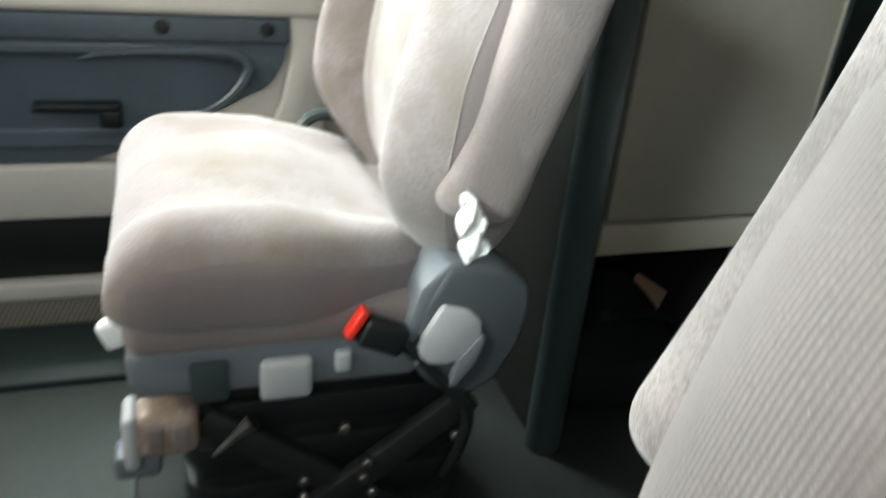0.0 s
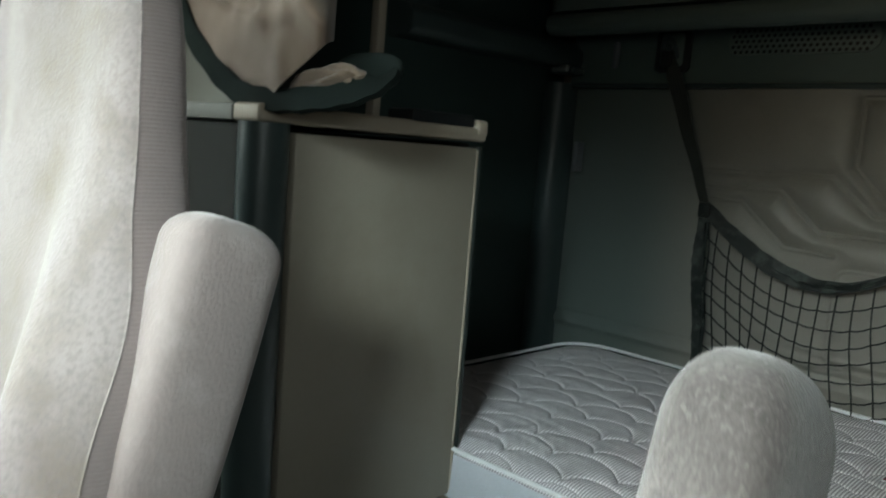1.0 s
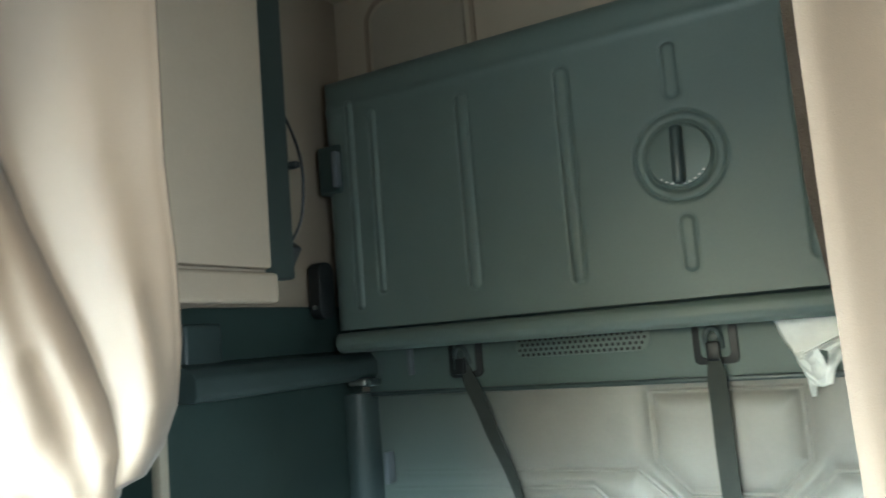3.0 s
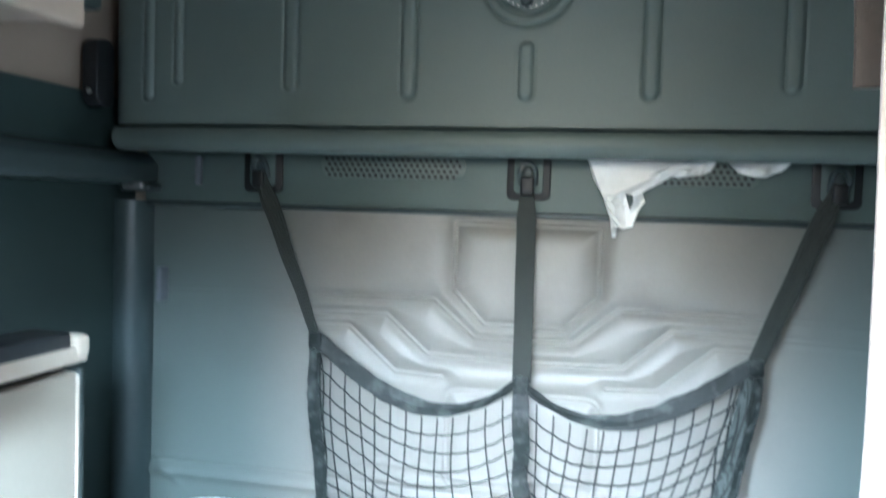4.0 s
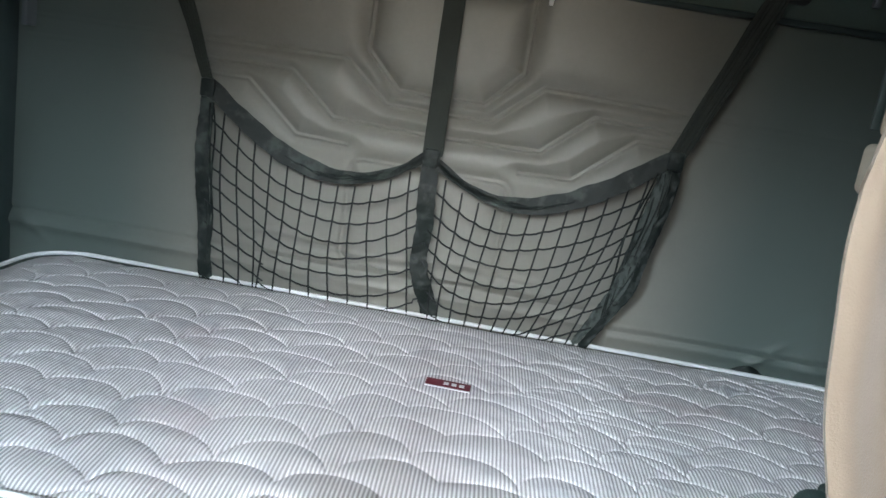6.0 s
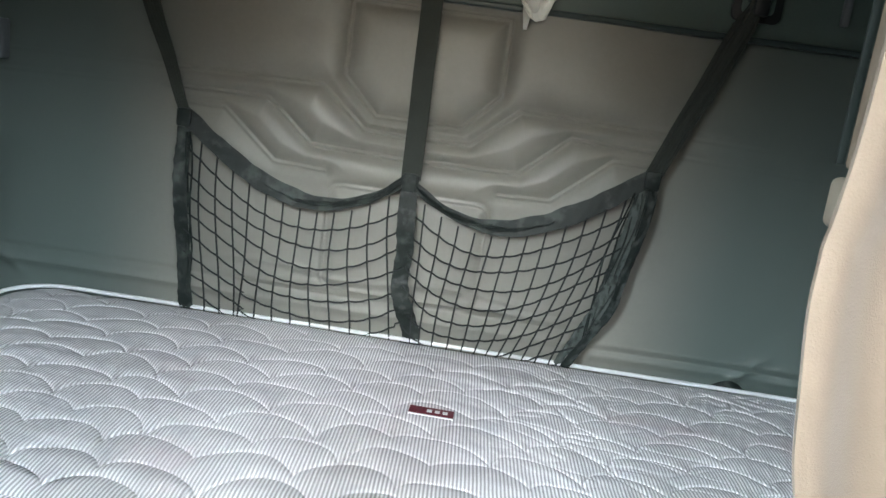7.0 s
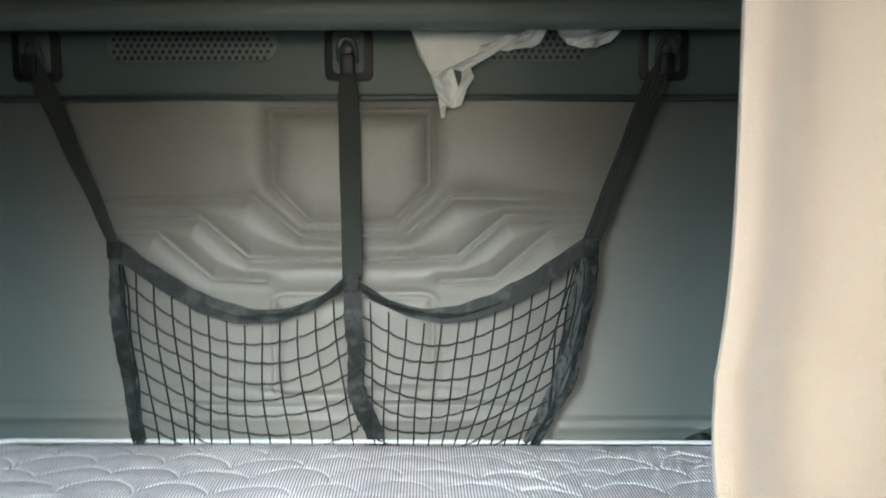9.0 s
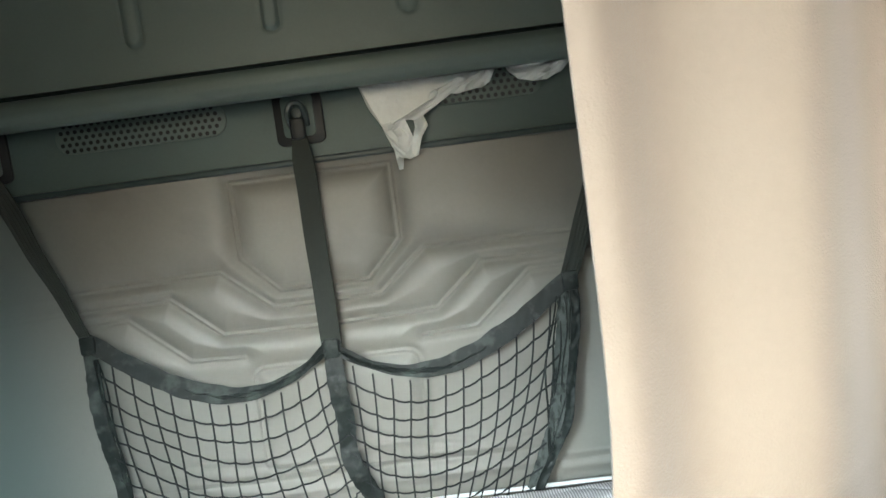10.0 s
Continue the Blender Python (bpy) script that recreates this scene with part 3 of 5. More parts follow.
bumper = part("bumper", prism(round_outline(1.69, 1.76, 1.58, 1.745, 0.03), "x", -1.072, -1.03, 0.01, 3), BLACK, bunk, "black rubber bumper")
part("screw", disc((-1.05, 1.69, 1.615), "y", 0.007, -0.006, 12, 0.002), STEEL, bumper)

# ---- white plastic bag caught behind the bunk ----
bag = thing("plastic_bag", (0.2, 1.86, 1.48), "torn white plastic bag hanging out below the folded bunk", "plastic bag")


def bag_rag(outline, name, seed):
    bm = bmesh.new()
    face = bm.faces.new([bm.verts.new((x, 0, z)) for x, z in outline])
    bmesh.ops.triangulate(bm, faces=[face])
    bmesh.ops.subdivide_edges(bm, edges=list(bm.edges), cuts=4, use_grid_fill=True)
    for v in bm.verts:
        x, z = v.co.x, v.co.z
        v.co.y = 1.848 + 0.012 * math.sin(x * 95 + z * 40 + seed) + 0.006 * math.sin(x * 210 - z * 130 + seed)
    top = bmesh.ops.extrude_face_region(bm, geom=list(bm.faces))
    bmesh.ops.translate(bm, verts=[q for q in top["geom"] if isinstance(q, bmesh.types.BMVert)], vec=(0, 0.0015, 0))
    bmesh.ops.recalc_face_normals(bm, faces=bm.faces)
    return part(name, bm, PLASTIC_BAG, bag)


bag_rag([(0.13, 1.51), (0.428, 1.51), (0.421, 1.483), (0.41, 1.462), (0.392, 1.453), (0.368, 1.457), (0.343, 1.446), (0.33, 1.461), (0.305, 1.457), (0.286, 1.457), (0.271, 1.446), (0.278, 1.428), (0.26, 1.408),
         (0.243, 1.403), (0.223, 1.408), (0.2, 1.386), (0.178, 1.394), (0.152, 1.438)], "crumpled_edge", 0.0)
bag_rag([(0.174, 1.402), (0.224, 1.412), (0.222, 1.388), (0.237, 1.37), (0.242, 1.331), (0.224, 1.325), (0.206, 1.331), (0.19, 1.357)], "torn_handle", 1.0)
bag_rag([(0.242, 1.408), (0.263, 1.414), (0.271, 1.39), (0.256, 1.368), (0.244, 1.331), (0.228, 1.335), (0.237, 1.368), (0.244, 1.388)], "torn_handle", 2.0)
bag_rag([(0.193, 1.352), (0.212, 1.336), (0.208, 1.306), (0.2, 1.305)], "torn_strip", 3.0)
bag_rag([(0.44, 1.51), (0.592, 1.51), (0.577, 1.482), (0.56, 1.464), (0.544, 1.459), (0.526, 1.45), (0.508, 1.45), (0.487, 1.458), (0.466, 1.461), (0.445, 1.481)], "crumpled_edge", 4.0)

# ---- cargo net ----
net = thing("cargo_net", (0.0, 1.84, 0.6), "black cord cargo net hanging on three straps behind the mattress", "cargo net")
NET_Y = 1.845


def hem_z(x):
    """The upper hem sags twice, between the outer corners and the middle strap."""
    t = np.clip((np.abs(x)) / 0.52, 0, 1)
    left = np.where(x < 0, 1.0, 0.96)
    lobe = 0.955 + (1.03 - 0.955) * t ** 1.6 - 0.105 * left * np.sin(np.pi * t ** 0.86) ** 1.0
    return lobe


def net_x(u):
    return -0.505 + 1.02 * u


def net_y(x, z):
    return NET_Y - 0.012 - 0.02 * np.sin(np.clip((1.0 - z) / 0.42, 0, 1) * math.pi) * (0.4 + 0.6 * np.abs(np.sin(x * 6.2)))


def net_point(i, s):
    """Corner i of the mesh across, s down from the hem (0) to below the mattress edge (1)."""
    u = i / 26
    x = net_x(u)
    top = float(hem_z(np.array(x))) - 0.012
    z = top + (0.56 - top) * s
    x += -0.016 * math.sin(s * 5 + i * 0.7) * (0.3 + s) * 0.35 + 0.03 * s ** 1.5 * (x < -0.35) + 0.05 * s ** 2 * math.exp(-((x / (0.12 if x < 0 else 0.07)) ** 2))
    # the right half leans inwards, the more the nearer its outer edge
    x -= (0.012 + 0.11 * min(1.0, x / 0.5) ** 1.5) * s ** 1.3 if x > 0.02 else 0.0
    return Vector((x, float(net_y(np.array(x), np.array(z))), z))


pieces = []
for i in range(1, 26):
    if i in (13,):
        continue
    pieces.append(tube([net_point(i, s) for s in np.linspace(0, 1, 26)], 0.0021, 5))
for piece in pieces:
    part("upright_cord", piece, CORD, net)
pieces = []
for j in range(1, 12):
    for lo, hi in ((0, 13), (13, 26)):
        row = []
        for k in range(lo * 3, hi * 3 + 1):
            i = k / 3
            x = net_x(i / 26)
            t = (i - lo) / 13
            top = float(hem_z(np.array(x))) - 0.012
            # the rows hang parallel to the hem and flatten a little further down
            mean = 0.935
            z = mean + (top - mean) * (1 - 0.035 * j) - j * 0.0445 + 0.004 * math.sin(t * 9 + j * 1.7) - 0.003 * abs(math.sin(math.pi * i))
            if z < 0.555:
                if len(row) > 3:
                    pieces.append(tube(row, 0.0021, 5))
                row = []
                continue
            s = (top - z) / (top - 0.56)
            q = net_point(i, s)
            row.append(Vector((q.x, q.y, z)))
        if len(row) > 3:
            pieces.append(tube(row, 0.0021, 5))
for piece in pieces:
    part("cross_cord", piece, CORD, net)

hem_left = [Vector((x, NET_Y - 0.012, float(hem_z(np.array(x))))) for x in np.linspace(-0.515, -0.006, 34)]
hem_right = [Vector((x, NET_Y - 0.012, float(hem_z(np.array(x))))) for x in np.linspace(0.02, 0.525, 34)]
for k, row in enumerate((hem_left, hem_right)):
    row = [q + Vector((0, 0, 0.005)) for q in smooth_line(row, 3)]
    n = len(row) - 1
    # flat and wide by the outer corners, gathered towards the middle strap
    out = [(1 - i / n) if k == 0 else i / n for i in range(n + 1)]
    wide = [0.02 + 0.022 * min(1.0, max(0.0, (t - 0.18) / 0.3)) * (1 - 0.35 * max(0.0, t - 0.75) / 0.25) + 0.002 * math.sin(i * 0.4) for i, t in enumerate(out)]
    part("hem", satin(row, wide, (0.05, -1, 0.25), 0.003, k * 7.0), WEBBING, net)
    for j in range(4):
        # ruched strands along the gathered stretch
        line = [q + Vector((0, -0.004 - 0.002 * math.sin(i * 0.35 + j), (j - 1.5) * 0.0042 * (0.4 + t) + 0.0016 * math.sin(i * 0.8 + j * 1.9))) for i, (q, t) in enumerate(zip(row, out)) if t < (0.5, 0.62, 0.42, 0.36)[j]]
        part("ruched_strand", tube(line, 0.0021, 5), WEBBING, net)


def hang(x0, z0, x1, z1, w0, w1, n=40):
    return [Vector((x0 + (x1 - x0) * k / n, 1.852 - 0.014 * (k / n) - 0.003 * math.sin(k * 0.38), z0 + (z1 - z0) * k / n)) for k in range(n + 1)], [(w0 + (w1 - w0) * k / n) * (0.62 + 0.38 * min(1.0, max(0.0, (k / n - 0.06) / 0.12))) for k in range(n + 1)]


for x0, z0, x1, z1, w0, w1 in ((-0.68, 1.438, -0.512, 1.03, 0.05, 0.022), (0.0, 1.438, 0.006, 0.955, 0.046, 0.044), (0.68, 1.438, 0.525, 1.04, 0.05, 0.036)):
    p, w = hang(x0, z0, x1, z1, w0, w1)
    part("strap", strap(p, w, (0, -1, 0), 0.0022), STRAP, net)
    if abs(x0) > 0.1:
        # lengthwise pleats of the outer straps
        for c in (-0.3, -0.1, 0.12, 0.32):
            part("pleat", tube([q + Vector((c * wk, -0.0022, 0.0)) for q, wk in zip(p[3:], w[3:])], 0.0028, 5), STRAP, net)
    part("strap_loop", box(x0 - 0.016, x0 + 0.016, 1.838, 1.856, 1.395, 1.44, 0.006, 2), BLACK, net)
side_lines = (
    [(-0.513, 1.03), (-0.508, 0.9), (-0.497, 0.78), (-0.488, 0.7), (-0.478, 0.6), (-0.474, 0.54)],
    [(0.006, 0.965), (0.008, 0.88), (0.014, 0.8), (0.012, 0.72), (0.03, 0.66), (0.052, 0.6), (0.06, 0.54)],
    [(0.526, 1.04), (0.53, 0.98), (0.515, 0.88), (0.497, 0.79), (0.485, 0.73), (0.455, 0.67), (0.415, 0.6), (0.395, 0.54)],
)
for k, line in enumerate(side_lines):
    p = smooth_line([(x, 1.832 - 0.012 * math.sin((1.04 - z) * 7), z) for x, z in line], 6)
    wide = [(0.03, 0.036, 0.016)[k] + 0.004 * math.sin(i * 0.5 + k) for i in range(len(p))]
    p = [q + Vector((0, 0.005 * math.sin(i * 0.45 + 1), 0)) for i, q in enumerate(p)]
    part("side_band", satin(smooth_line(p, 3), wide[0], (0.1, -1, 0.0), 0.004, 11.0 + k * 5), WEBBING, net)
    if k == 2:
        veil = [q + Vector((-0.02, 0.004, 0.0)) for q in smooth_line(p, 3)][4:-8]
        n = len(veil) - 1
        part("gathered_veil", satin(veil, [0.016 + 0.028 * math.sin(math.pi * min(1.0, 0.12 + i / n)) ** 0.7 for i in range(n + 1)], (0.1, -1, 0.0), 0.006, 43.0), VEIL, net, "grey gathered edge mesh")
for x, z in ((-0.512, 1.022), (0.004, 0.95), (0.525, 1.03)):
    part("stitched_corner", box(x - 0.017, x + 0.017, 1.826, 1.84, z - 0.022, z + 0.02, 0.006, 2), WEBBING, net)

# the net gathers into streaky folds at its outer edges
for x0, z0, x1, z1, n in ((0.505, 1.0, 0.44, 0.66, 5), (-0.498, 0.99, -0.47, 0.62, 4)):
    for k in range(n):
        q = (k + 0.5) / n
        off = (0.062 if x0 > 0 else -0.022) * (q - 0.6)
        line = [(x0 + (x1 - x0) * t ** 1.4 + off * math.sin(math.pi * (0.15 + 0.85 * t)) + 0.003 * math.sin(t * 11 + k * 2), 1.824 + 0.003 * math.sin(t * 9 + k), z0 + (z1 - z0) * t) for t in np.linspace(0, 1, 14)]
        part("gathered_cord", tube(line, lambda t: 0.0016 + 0.0008 * math.sin(math.pi * t), 5), WEBBING, net)

tail = smooth_line([(0.755, 1.858, 0.578), (0.775, 1.853, 0.59), (0.79, 1.852, 0.594), (0.805, 1.853, 0.588), (0.82, 1.858, 0.575)], 5)
part("strap_tail", satin(tail, 0.022, (0.0, -0.7, 0.7), 0.003, 31.0), WEBBING, net)

# ---- lower bunk ----
bunk_base = thing("bunk_base", (0, 1.38, 0.0), "dark plastic bunk base under the mattress", "bunk base")
part("front_panel", box(-1.07, 1.07, 0.93, 0.96, 0.0, 0.37, 0.006), DARK_EDGE, bunk_base)
part("shelf", box(-1.07, 1.07, 0.9, 1.88, 0.372, 0.425, 0.008), BLACK, bunk_base)
part("locker_lid", box(-0.4, 0.3, 0.915, 0.932, 0.06, 0.33, 0.012, 3), CHARCOAL_SMOOTH, bunk_base)

mattress = thing("mattress", (0.08, 1.35, 0.43), "pale pinstriped quilted mattress with white piping on the bunk", "mattress")
MX0, MX1, MY0, MY1, MTOP = -0.862, 1.03, 0.885, 1.835, 0.594


def scatter(a, b, seed):
    """A fixed random value from 0 to 1 for each pair of whole numbers."""
    q = np.sin(a * 12.9898 + b * 78.233 + seed * 37.719) * 43758.5453
    return q - np.floor(q)


def quilt(x, y):
    """Scalloped quilting: each point lies on the nearest row's scale; rows and scales are uneven."""
    x = x + 0.012 * np.sin(y * 13 + 1) + 0.006 * np.sin(x * 17) + 0.10 * y
    y = y + 0.010 * np.sin(x * 11 + 2) + 0.005 * np.sin(x * 31 + y * 9)
    w, step, r = 0.145, 0.069, 0.075
    row0 = np.floor((y - r * 1.3) / step).astype(int)
    best = np.full(x.shape, 0.05)
    outer = np.full(x.shape, 0.05)
    done = np.zeros(x.shape, bool)
    for k in range(-1, 5):
        row = row0 + k
        off = (row % 2) * w / 2 + 0.03 * (scatter(row, row * 0, 1.0) - 0.5)
        near = np.full(x.shape, 9.0)
        for side in (-1, 0, 1):
            col = np.floor((x - off) / w + 0.5) + side
            cx = col * w + off + 0.024 * (scatter(col, row, 2.0) - 0.5)
            cy = row * step + 0.018 * (scatter(col, row, 3.0) - 0.5)
            rr = r * (0.97 + 0.16 * scatter(col, row, 4.0))
            # the arcs lean: long on one side and steep on the other
            dx = x - cx
            d = np.hypot(dx * np.where(dx > 0, 1.06, 0.92), y - cy + 0.12 * dx) - rr
            near = np.minimum(near, d)
        inside = (near < 0) & ~done
        best = np.where(inside, -near, best)
        outer = np.where(~done & ~inside, np.minimum(outer, near), outer)
        done |= inside
    near = np.minimum(best, outer)
    # stitched down along each seam; the nearer scale stands proud of the one behind
    puff = 0.0031 * (1 - np.exp(-near / 0.013)) - 0.0017 * bell(near, 0.0022)
    crease = 0.0015 * bumps(x * 0.45 + y * 1.1, y * 0.35 - x, 95, 4.0) * np.clip(bumps(x, y, 7, 1.0) + 0.25, 0, 1)
    crease = crease + 0.0022 * bumps(x * 1.2 - y * 0.5, x * 0.2 + y * 0.1, 120, 2.5) * np.clip((x - 0.25) / 0.4, 0, 1) * np.clip(bumps(x, y, 8, 3.0) + 0.3, 0, 1)
    worn = np.clip((x - 0.2) / 0.35, 0, 1)
    ridges = bumps(x * 0.6 + 0.012 * np.sin(y * 40), y * 1.5 + 0.5 * x, 42, 5.0)
    crease = crease - 0.0032 * bell(ridges, 0.11) * worn * np.clip(bumps(x, y, 11, 2.0) + 0.35, 0, 1)
    return puff + 0.0015 * bumps(x, y, 34) + 0.0010 * bumps(x * 0.4 + y, y - x, 60, 2.0) + crease


def mattress_edge(x, y):
    """How far inside the round-cornered outline a point lies."""
    r = 0.11
    qx = np.maximum(np.maximum(MX0 + r - x, x - (MX1 - r)), 0)
    qy = np.maximum(np.maximum(MY0 + r - y, y - (MY1 - r)), 0)
    corner = (qx > 0) & (qy > 0)
    plain = np.minimum.reduce([x - MX0, MX1 - x, y - MY0, MY1 - y])
    return np.where(corner, r - np.hypot(qx, qy), plain)


def mattress_top(u, v):
    x, y = MX0 + (MX1 - MX0) * u, MY0 + (MY1 - MY0) * v
    cx, cy = (MX0 + MX1) / 2, (MY0 + MY1) / 2
    e = mattress_edge(x, y)
    # corners beyond the outline are pulled in on to it
    sx = np.where(x < cx, MX0 + 0.11, MX1 - 0.11)
    sy = np.where(y < cy, MY0 + 0.11, MY1 - 0.11)
    dx, dy = x - sx, y - sy
    d = np.hypot(dx, dy) + 1e-9
    x = np.where(e < 0, sx + dx / d * 0.11, x)
    y = np.where(e < 0, sy + dy / d * 0.11, y)
    e = np.maximum(e, 0)
    z = MTOP - 0.016 + 0.016 * (1 - np.exp(-e / 0.03)) + quilt(x, y) * (1 - np.exp(-e / 0.015)) + 0.004 * bumps(x, y, 4)
    return x, y, z


part("top_cover", grid(1000, 500, mattress_top), TICKING, mattress)
rim = [(x, y) for x, y in round_outline(MX0, MX1, MY0, MY1, 0.11, 10)]
rings = []
for z, inset in ((0.576, 0.006), (0.56, -0.004), (0.51, -0.008), (0.455, -0.004), (0.436, 0.006)):
    rings.append([(x + (0.08 - x) * inset, y + (1.36 - y) * inset, z) for x, y in rim])
part("side_band", loft(rings), MATTRESS_SIDE, mattress)
for z in (0.588, 0.442):
    part("piping", tube([(x, y, z) for x, y in rim + rim[:1]], 0.0046, 8), PIPING, mattress)

turn = pose(0.137, 1.416, 0.6045, 0, 0, -1)
part("sewn_label", turned(box(-0.04, 0.04, -0.016, 0.016, -0.001, 0.001, 0.0006), turn), MAROON, mattress, "maroon woven label")
part("white_edge", turned(box(-0.04, 0.04, -0.019, -0.0162, -0.001, 0.0012, 0.0005), turn), PIPING, mattress)
for k in range(3):
    part("printed_bar", turned(box(-0.008 + k * 0.014, 0.001 + k * 0.014, -0.005, 0.006, 0.001, 0.0015), turn), PIPING, mattress)

# ---- passenger side: tall cabinet behind the seat ----
cabinet = thing("side_cabinet", (-0.78, 0.68, 0.0), "tall taupe cabinet with dark corner posts behind the passenger seat", "cabinet")
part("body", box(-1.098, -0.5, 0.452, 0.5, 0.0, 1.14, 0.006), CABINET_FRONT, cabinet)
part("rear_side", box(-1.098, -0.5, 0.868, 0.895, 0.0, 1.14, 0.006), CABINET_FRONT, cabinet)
part("floor_board", box(-1.098, -0.49, 0.5, 0.868, 0.425, 0.452, 0.004), TRIM_TAN, cabinet)
door_leaf = part("door", box(-0.497, -0.471, 0.507, 0.884, 0.502, 1.132, 0.004), CABINET_DOOR, cabinet)
part("edge_bead", box(-0.474, -0.4685, 0.881, 0.8845, 0.51, 1.128, 0.001), TRIM_TAN, door_leaf)
part("lower_rail", box(-0.5, -0.469, 0.5, 0.884, 0.436, 0.497, 0.005), TRIM_TAN, cabinet)
post = [(-0.472 + 0.034 * math.cos(t) - 0.02, 0.468 + 0.036 * math.sin(t)) for t in np.linspace(-2.6, 1.55, 16)] + [(-0.53, 0.504), (-0.53, 0.45)]
part("front_post", prism(post, "z", 0.0, 1.143), CHARCOAL_SMOOTH, cabinet, "rounded dark corner post")
part("rear_post", box(-0.5, -0.47, 0.886, 0.899, 0.0, 1.135, 0.005, 3), DARK_EDGE, cabinet)
part("top_cap", box(-0.535, -0.466, 0.442, 0.9, 1.143, 1.168, 0.006, 3), TRIM_TAN, cabinet)
part("top_board", box(-1.098, -0.536, 0.442, 0.9, 1.143, 1.166, 0.004), PALE_PANEL, cabinet)
part("rear_partition", box(-1.098, -0.6, 0.532, 0.545, 1.167, 1.72, 0.004), PALE_PANEL, cabinet, "pale grey-green partition above the cabinet")
part("end_lip", box(-0.5, -0.464, 0.872, 0.902, 1.15, 1.18, 0.008, 3), TRIM_TAN, cabinet)
part("catch", box(-0.53, -0.468, 0.722, 0.868, 1.155, 1.186, 0.005, 2), BLACK, cabinet, "black sliding catch")
ribs = []
for k in range(9):
    y = 0.52 + k * 0.04
    ribs.append(([(-1.09, y, 0.0), (-1.07, y + 0.008, 0.0), (-1.07, y + 0.022, 0.0), (-1.09, y + 0.03, 0.0), (-1.09, y, 0.425), (-1.07, y + 0.008, 0.425), (-1.07, y + 0.022, 0.425), (-1.09, y + 0.03, 0.425)],
                 [(0, 1, 5, 4), (1, 2, 6, 5), (2, 3, 7, 6)]))
part("ribbed_back", merged(ribs), TRIM_TAN, cabinet, smooth=False)
part("hinge_strip", box(-0.528, -0.512, 0.83, 0.858, 0.02, 0.42, 0.004), SLATE, cabinet)

duffel = thing("duffel_bag", (-0.72, 0.66, 0.0), "black cloth bag stowed on the floor under the cabinet", "bag")


def bag_skin(u, v):
    a, b = u * 2 * np.pi, (v - 0.5) * np.pi
    c, s = np.cos(a), np.sin(a)
    sgn = lambda q, p: np.sign(q) * np.abs(q) ** p  # noqa: E731
    x = -0.72 + 0.2 * sgn(c, 0.7) * np.cos(b) ** 0.5
    y = 0.665 + 0.17 * sgn(s, 0.7) * np.cos(b) ** 0.5
    z = 0.095 + 0.095 * sgn(np.sin(b), 0.6) + 0.03 * np.sin(b) * np.sin(x * 14) + 0.012 * bumps(x, y, 24)
    return x, y, np.maximum(z, 0.001)


part("bag_body", grid(40, 24, bag_skin, close_u=True), BAG_CLOTH, duffel)
part("carry_strap", strap(smooth_line([(-0.62, 0.52, 0.2), (-0.58, 0.56, 0.235), (-0.57, 0.68, 0.245), (-0.6, 0.8, 0.2)], 6), 0.03, (0.2, 0, 1), 0.002), WEBBING, duffel)
carton = thing("cardboard_piece", (-0.725, 0.81, 0.0), "torn corner of brown cardboard behind the bag", "cardboard")
part("flap", turned(box(-0.04, 0.04, -0.002, 0.002, -0.19, 0.03, 0.001), pose(-0.725, 0.81, 0.195, 5, 14, 35)), CARD, carton)

# ---- passenger side: wall cupboard above ----
cupboard = thing("wall_cupboard", (-0.78, 0.68, 1.58), "beige wall cupboard with a flat door above the side cabinet", "cupboard")
part("body", box(-1.098, -0.502, 0.585, 0.9, 1.585, 2.6, 0.006), BEIGE, cupboard)
part("door", box(-0.503, -0.482, 0.59, 0.893, 1.632, 2.55, 0.006, 2), BEIGE, cupboard)
part("bottom_rail", box(-0.506, -0.479, 0.58, 0.905, 1.576, 1.626, 0.008, 3), BEIGE, cupboard)
part("rear_edge", box(-0.545, -0.512, 0.9, 0.985, 1.62, 2.55, 0.006), DARK_EDGE, cupboard, "dark grey hinge edge")
cable = thing("coiled_cable", (-0.52, 1.0, 1.68), "thin black cable with a plug hanging beside the cupboard", "cable")
line = smooth_line([(-0.56, 0.99, 1.98), (-0.535, 1.0, 1.93), (-0.505, 1.0, 1.86), (-0.496, 1.0, 1.8), (-0.505, 1.0, 1.73), (-0.53, 0.995, 1.685)], 6)
part("wire", tube(line, 0.0028, 6), BLACK, cable)
part("plug", turned(box(-0.016, 0.016, -0.012, 0.012, -0.026, 0.022, 0.007, 3), pose(-0.537, 0.998, 1.668, 0, 35, 0)), BLACK, cable)
part("clip", box(-0.555, -0.53, 0.985, 1.0, 1.9, 1.915, 0.003), BLACK, cable)
part("clip", box(-0.53, -0.5, 0.985, 1.0, 1.82, 1.832, 0.003), BLACK, cable)

# shelf divider between cabinet and cupboard
part("divider", box(-0.78, -0.755, 0.88, 0.9, 1.168, 1.585, 0.004), TRIM_TAN, cabinet)
part("shelf_back", box(-1.095, -0.775, 0.885, 0.9, 1.168, 1.585, 0.004), CHARCOAL, cabinet)

# ---- passenger curtain, tied back ----
def along(points, t):
    """Places at t from 0 to 1 along a list of (t, x, y, z)."""
    p = np.array(points)
    return [np.interp(t, p[:, 0], p[:, k]) for k in (1, 2, 3)]


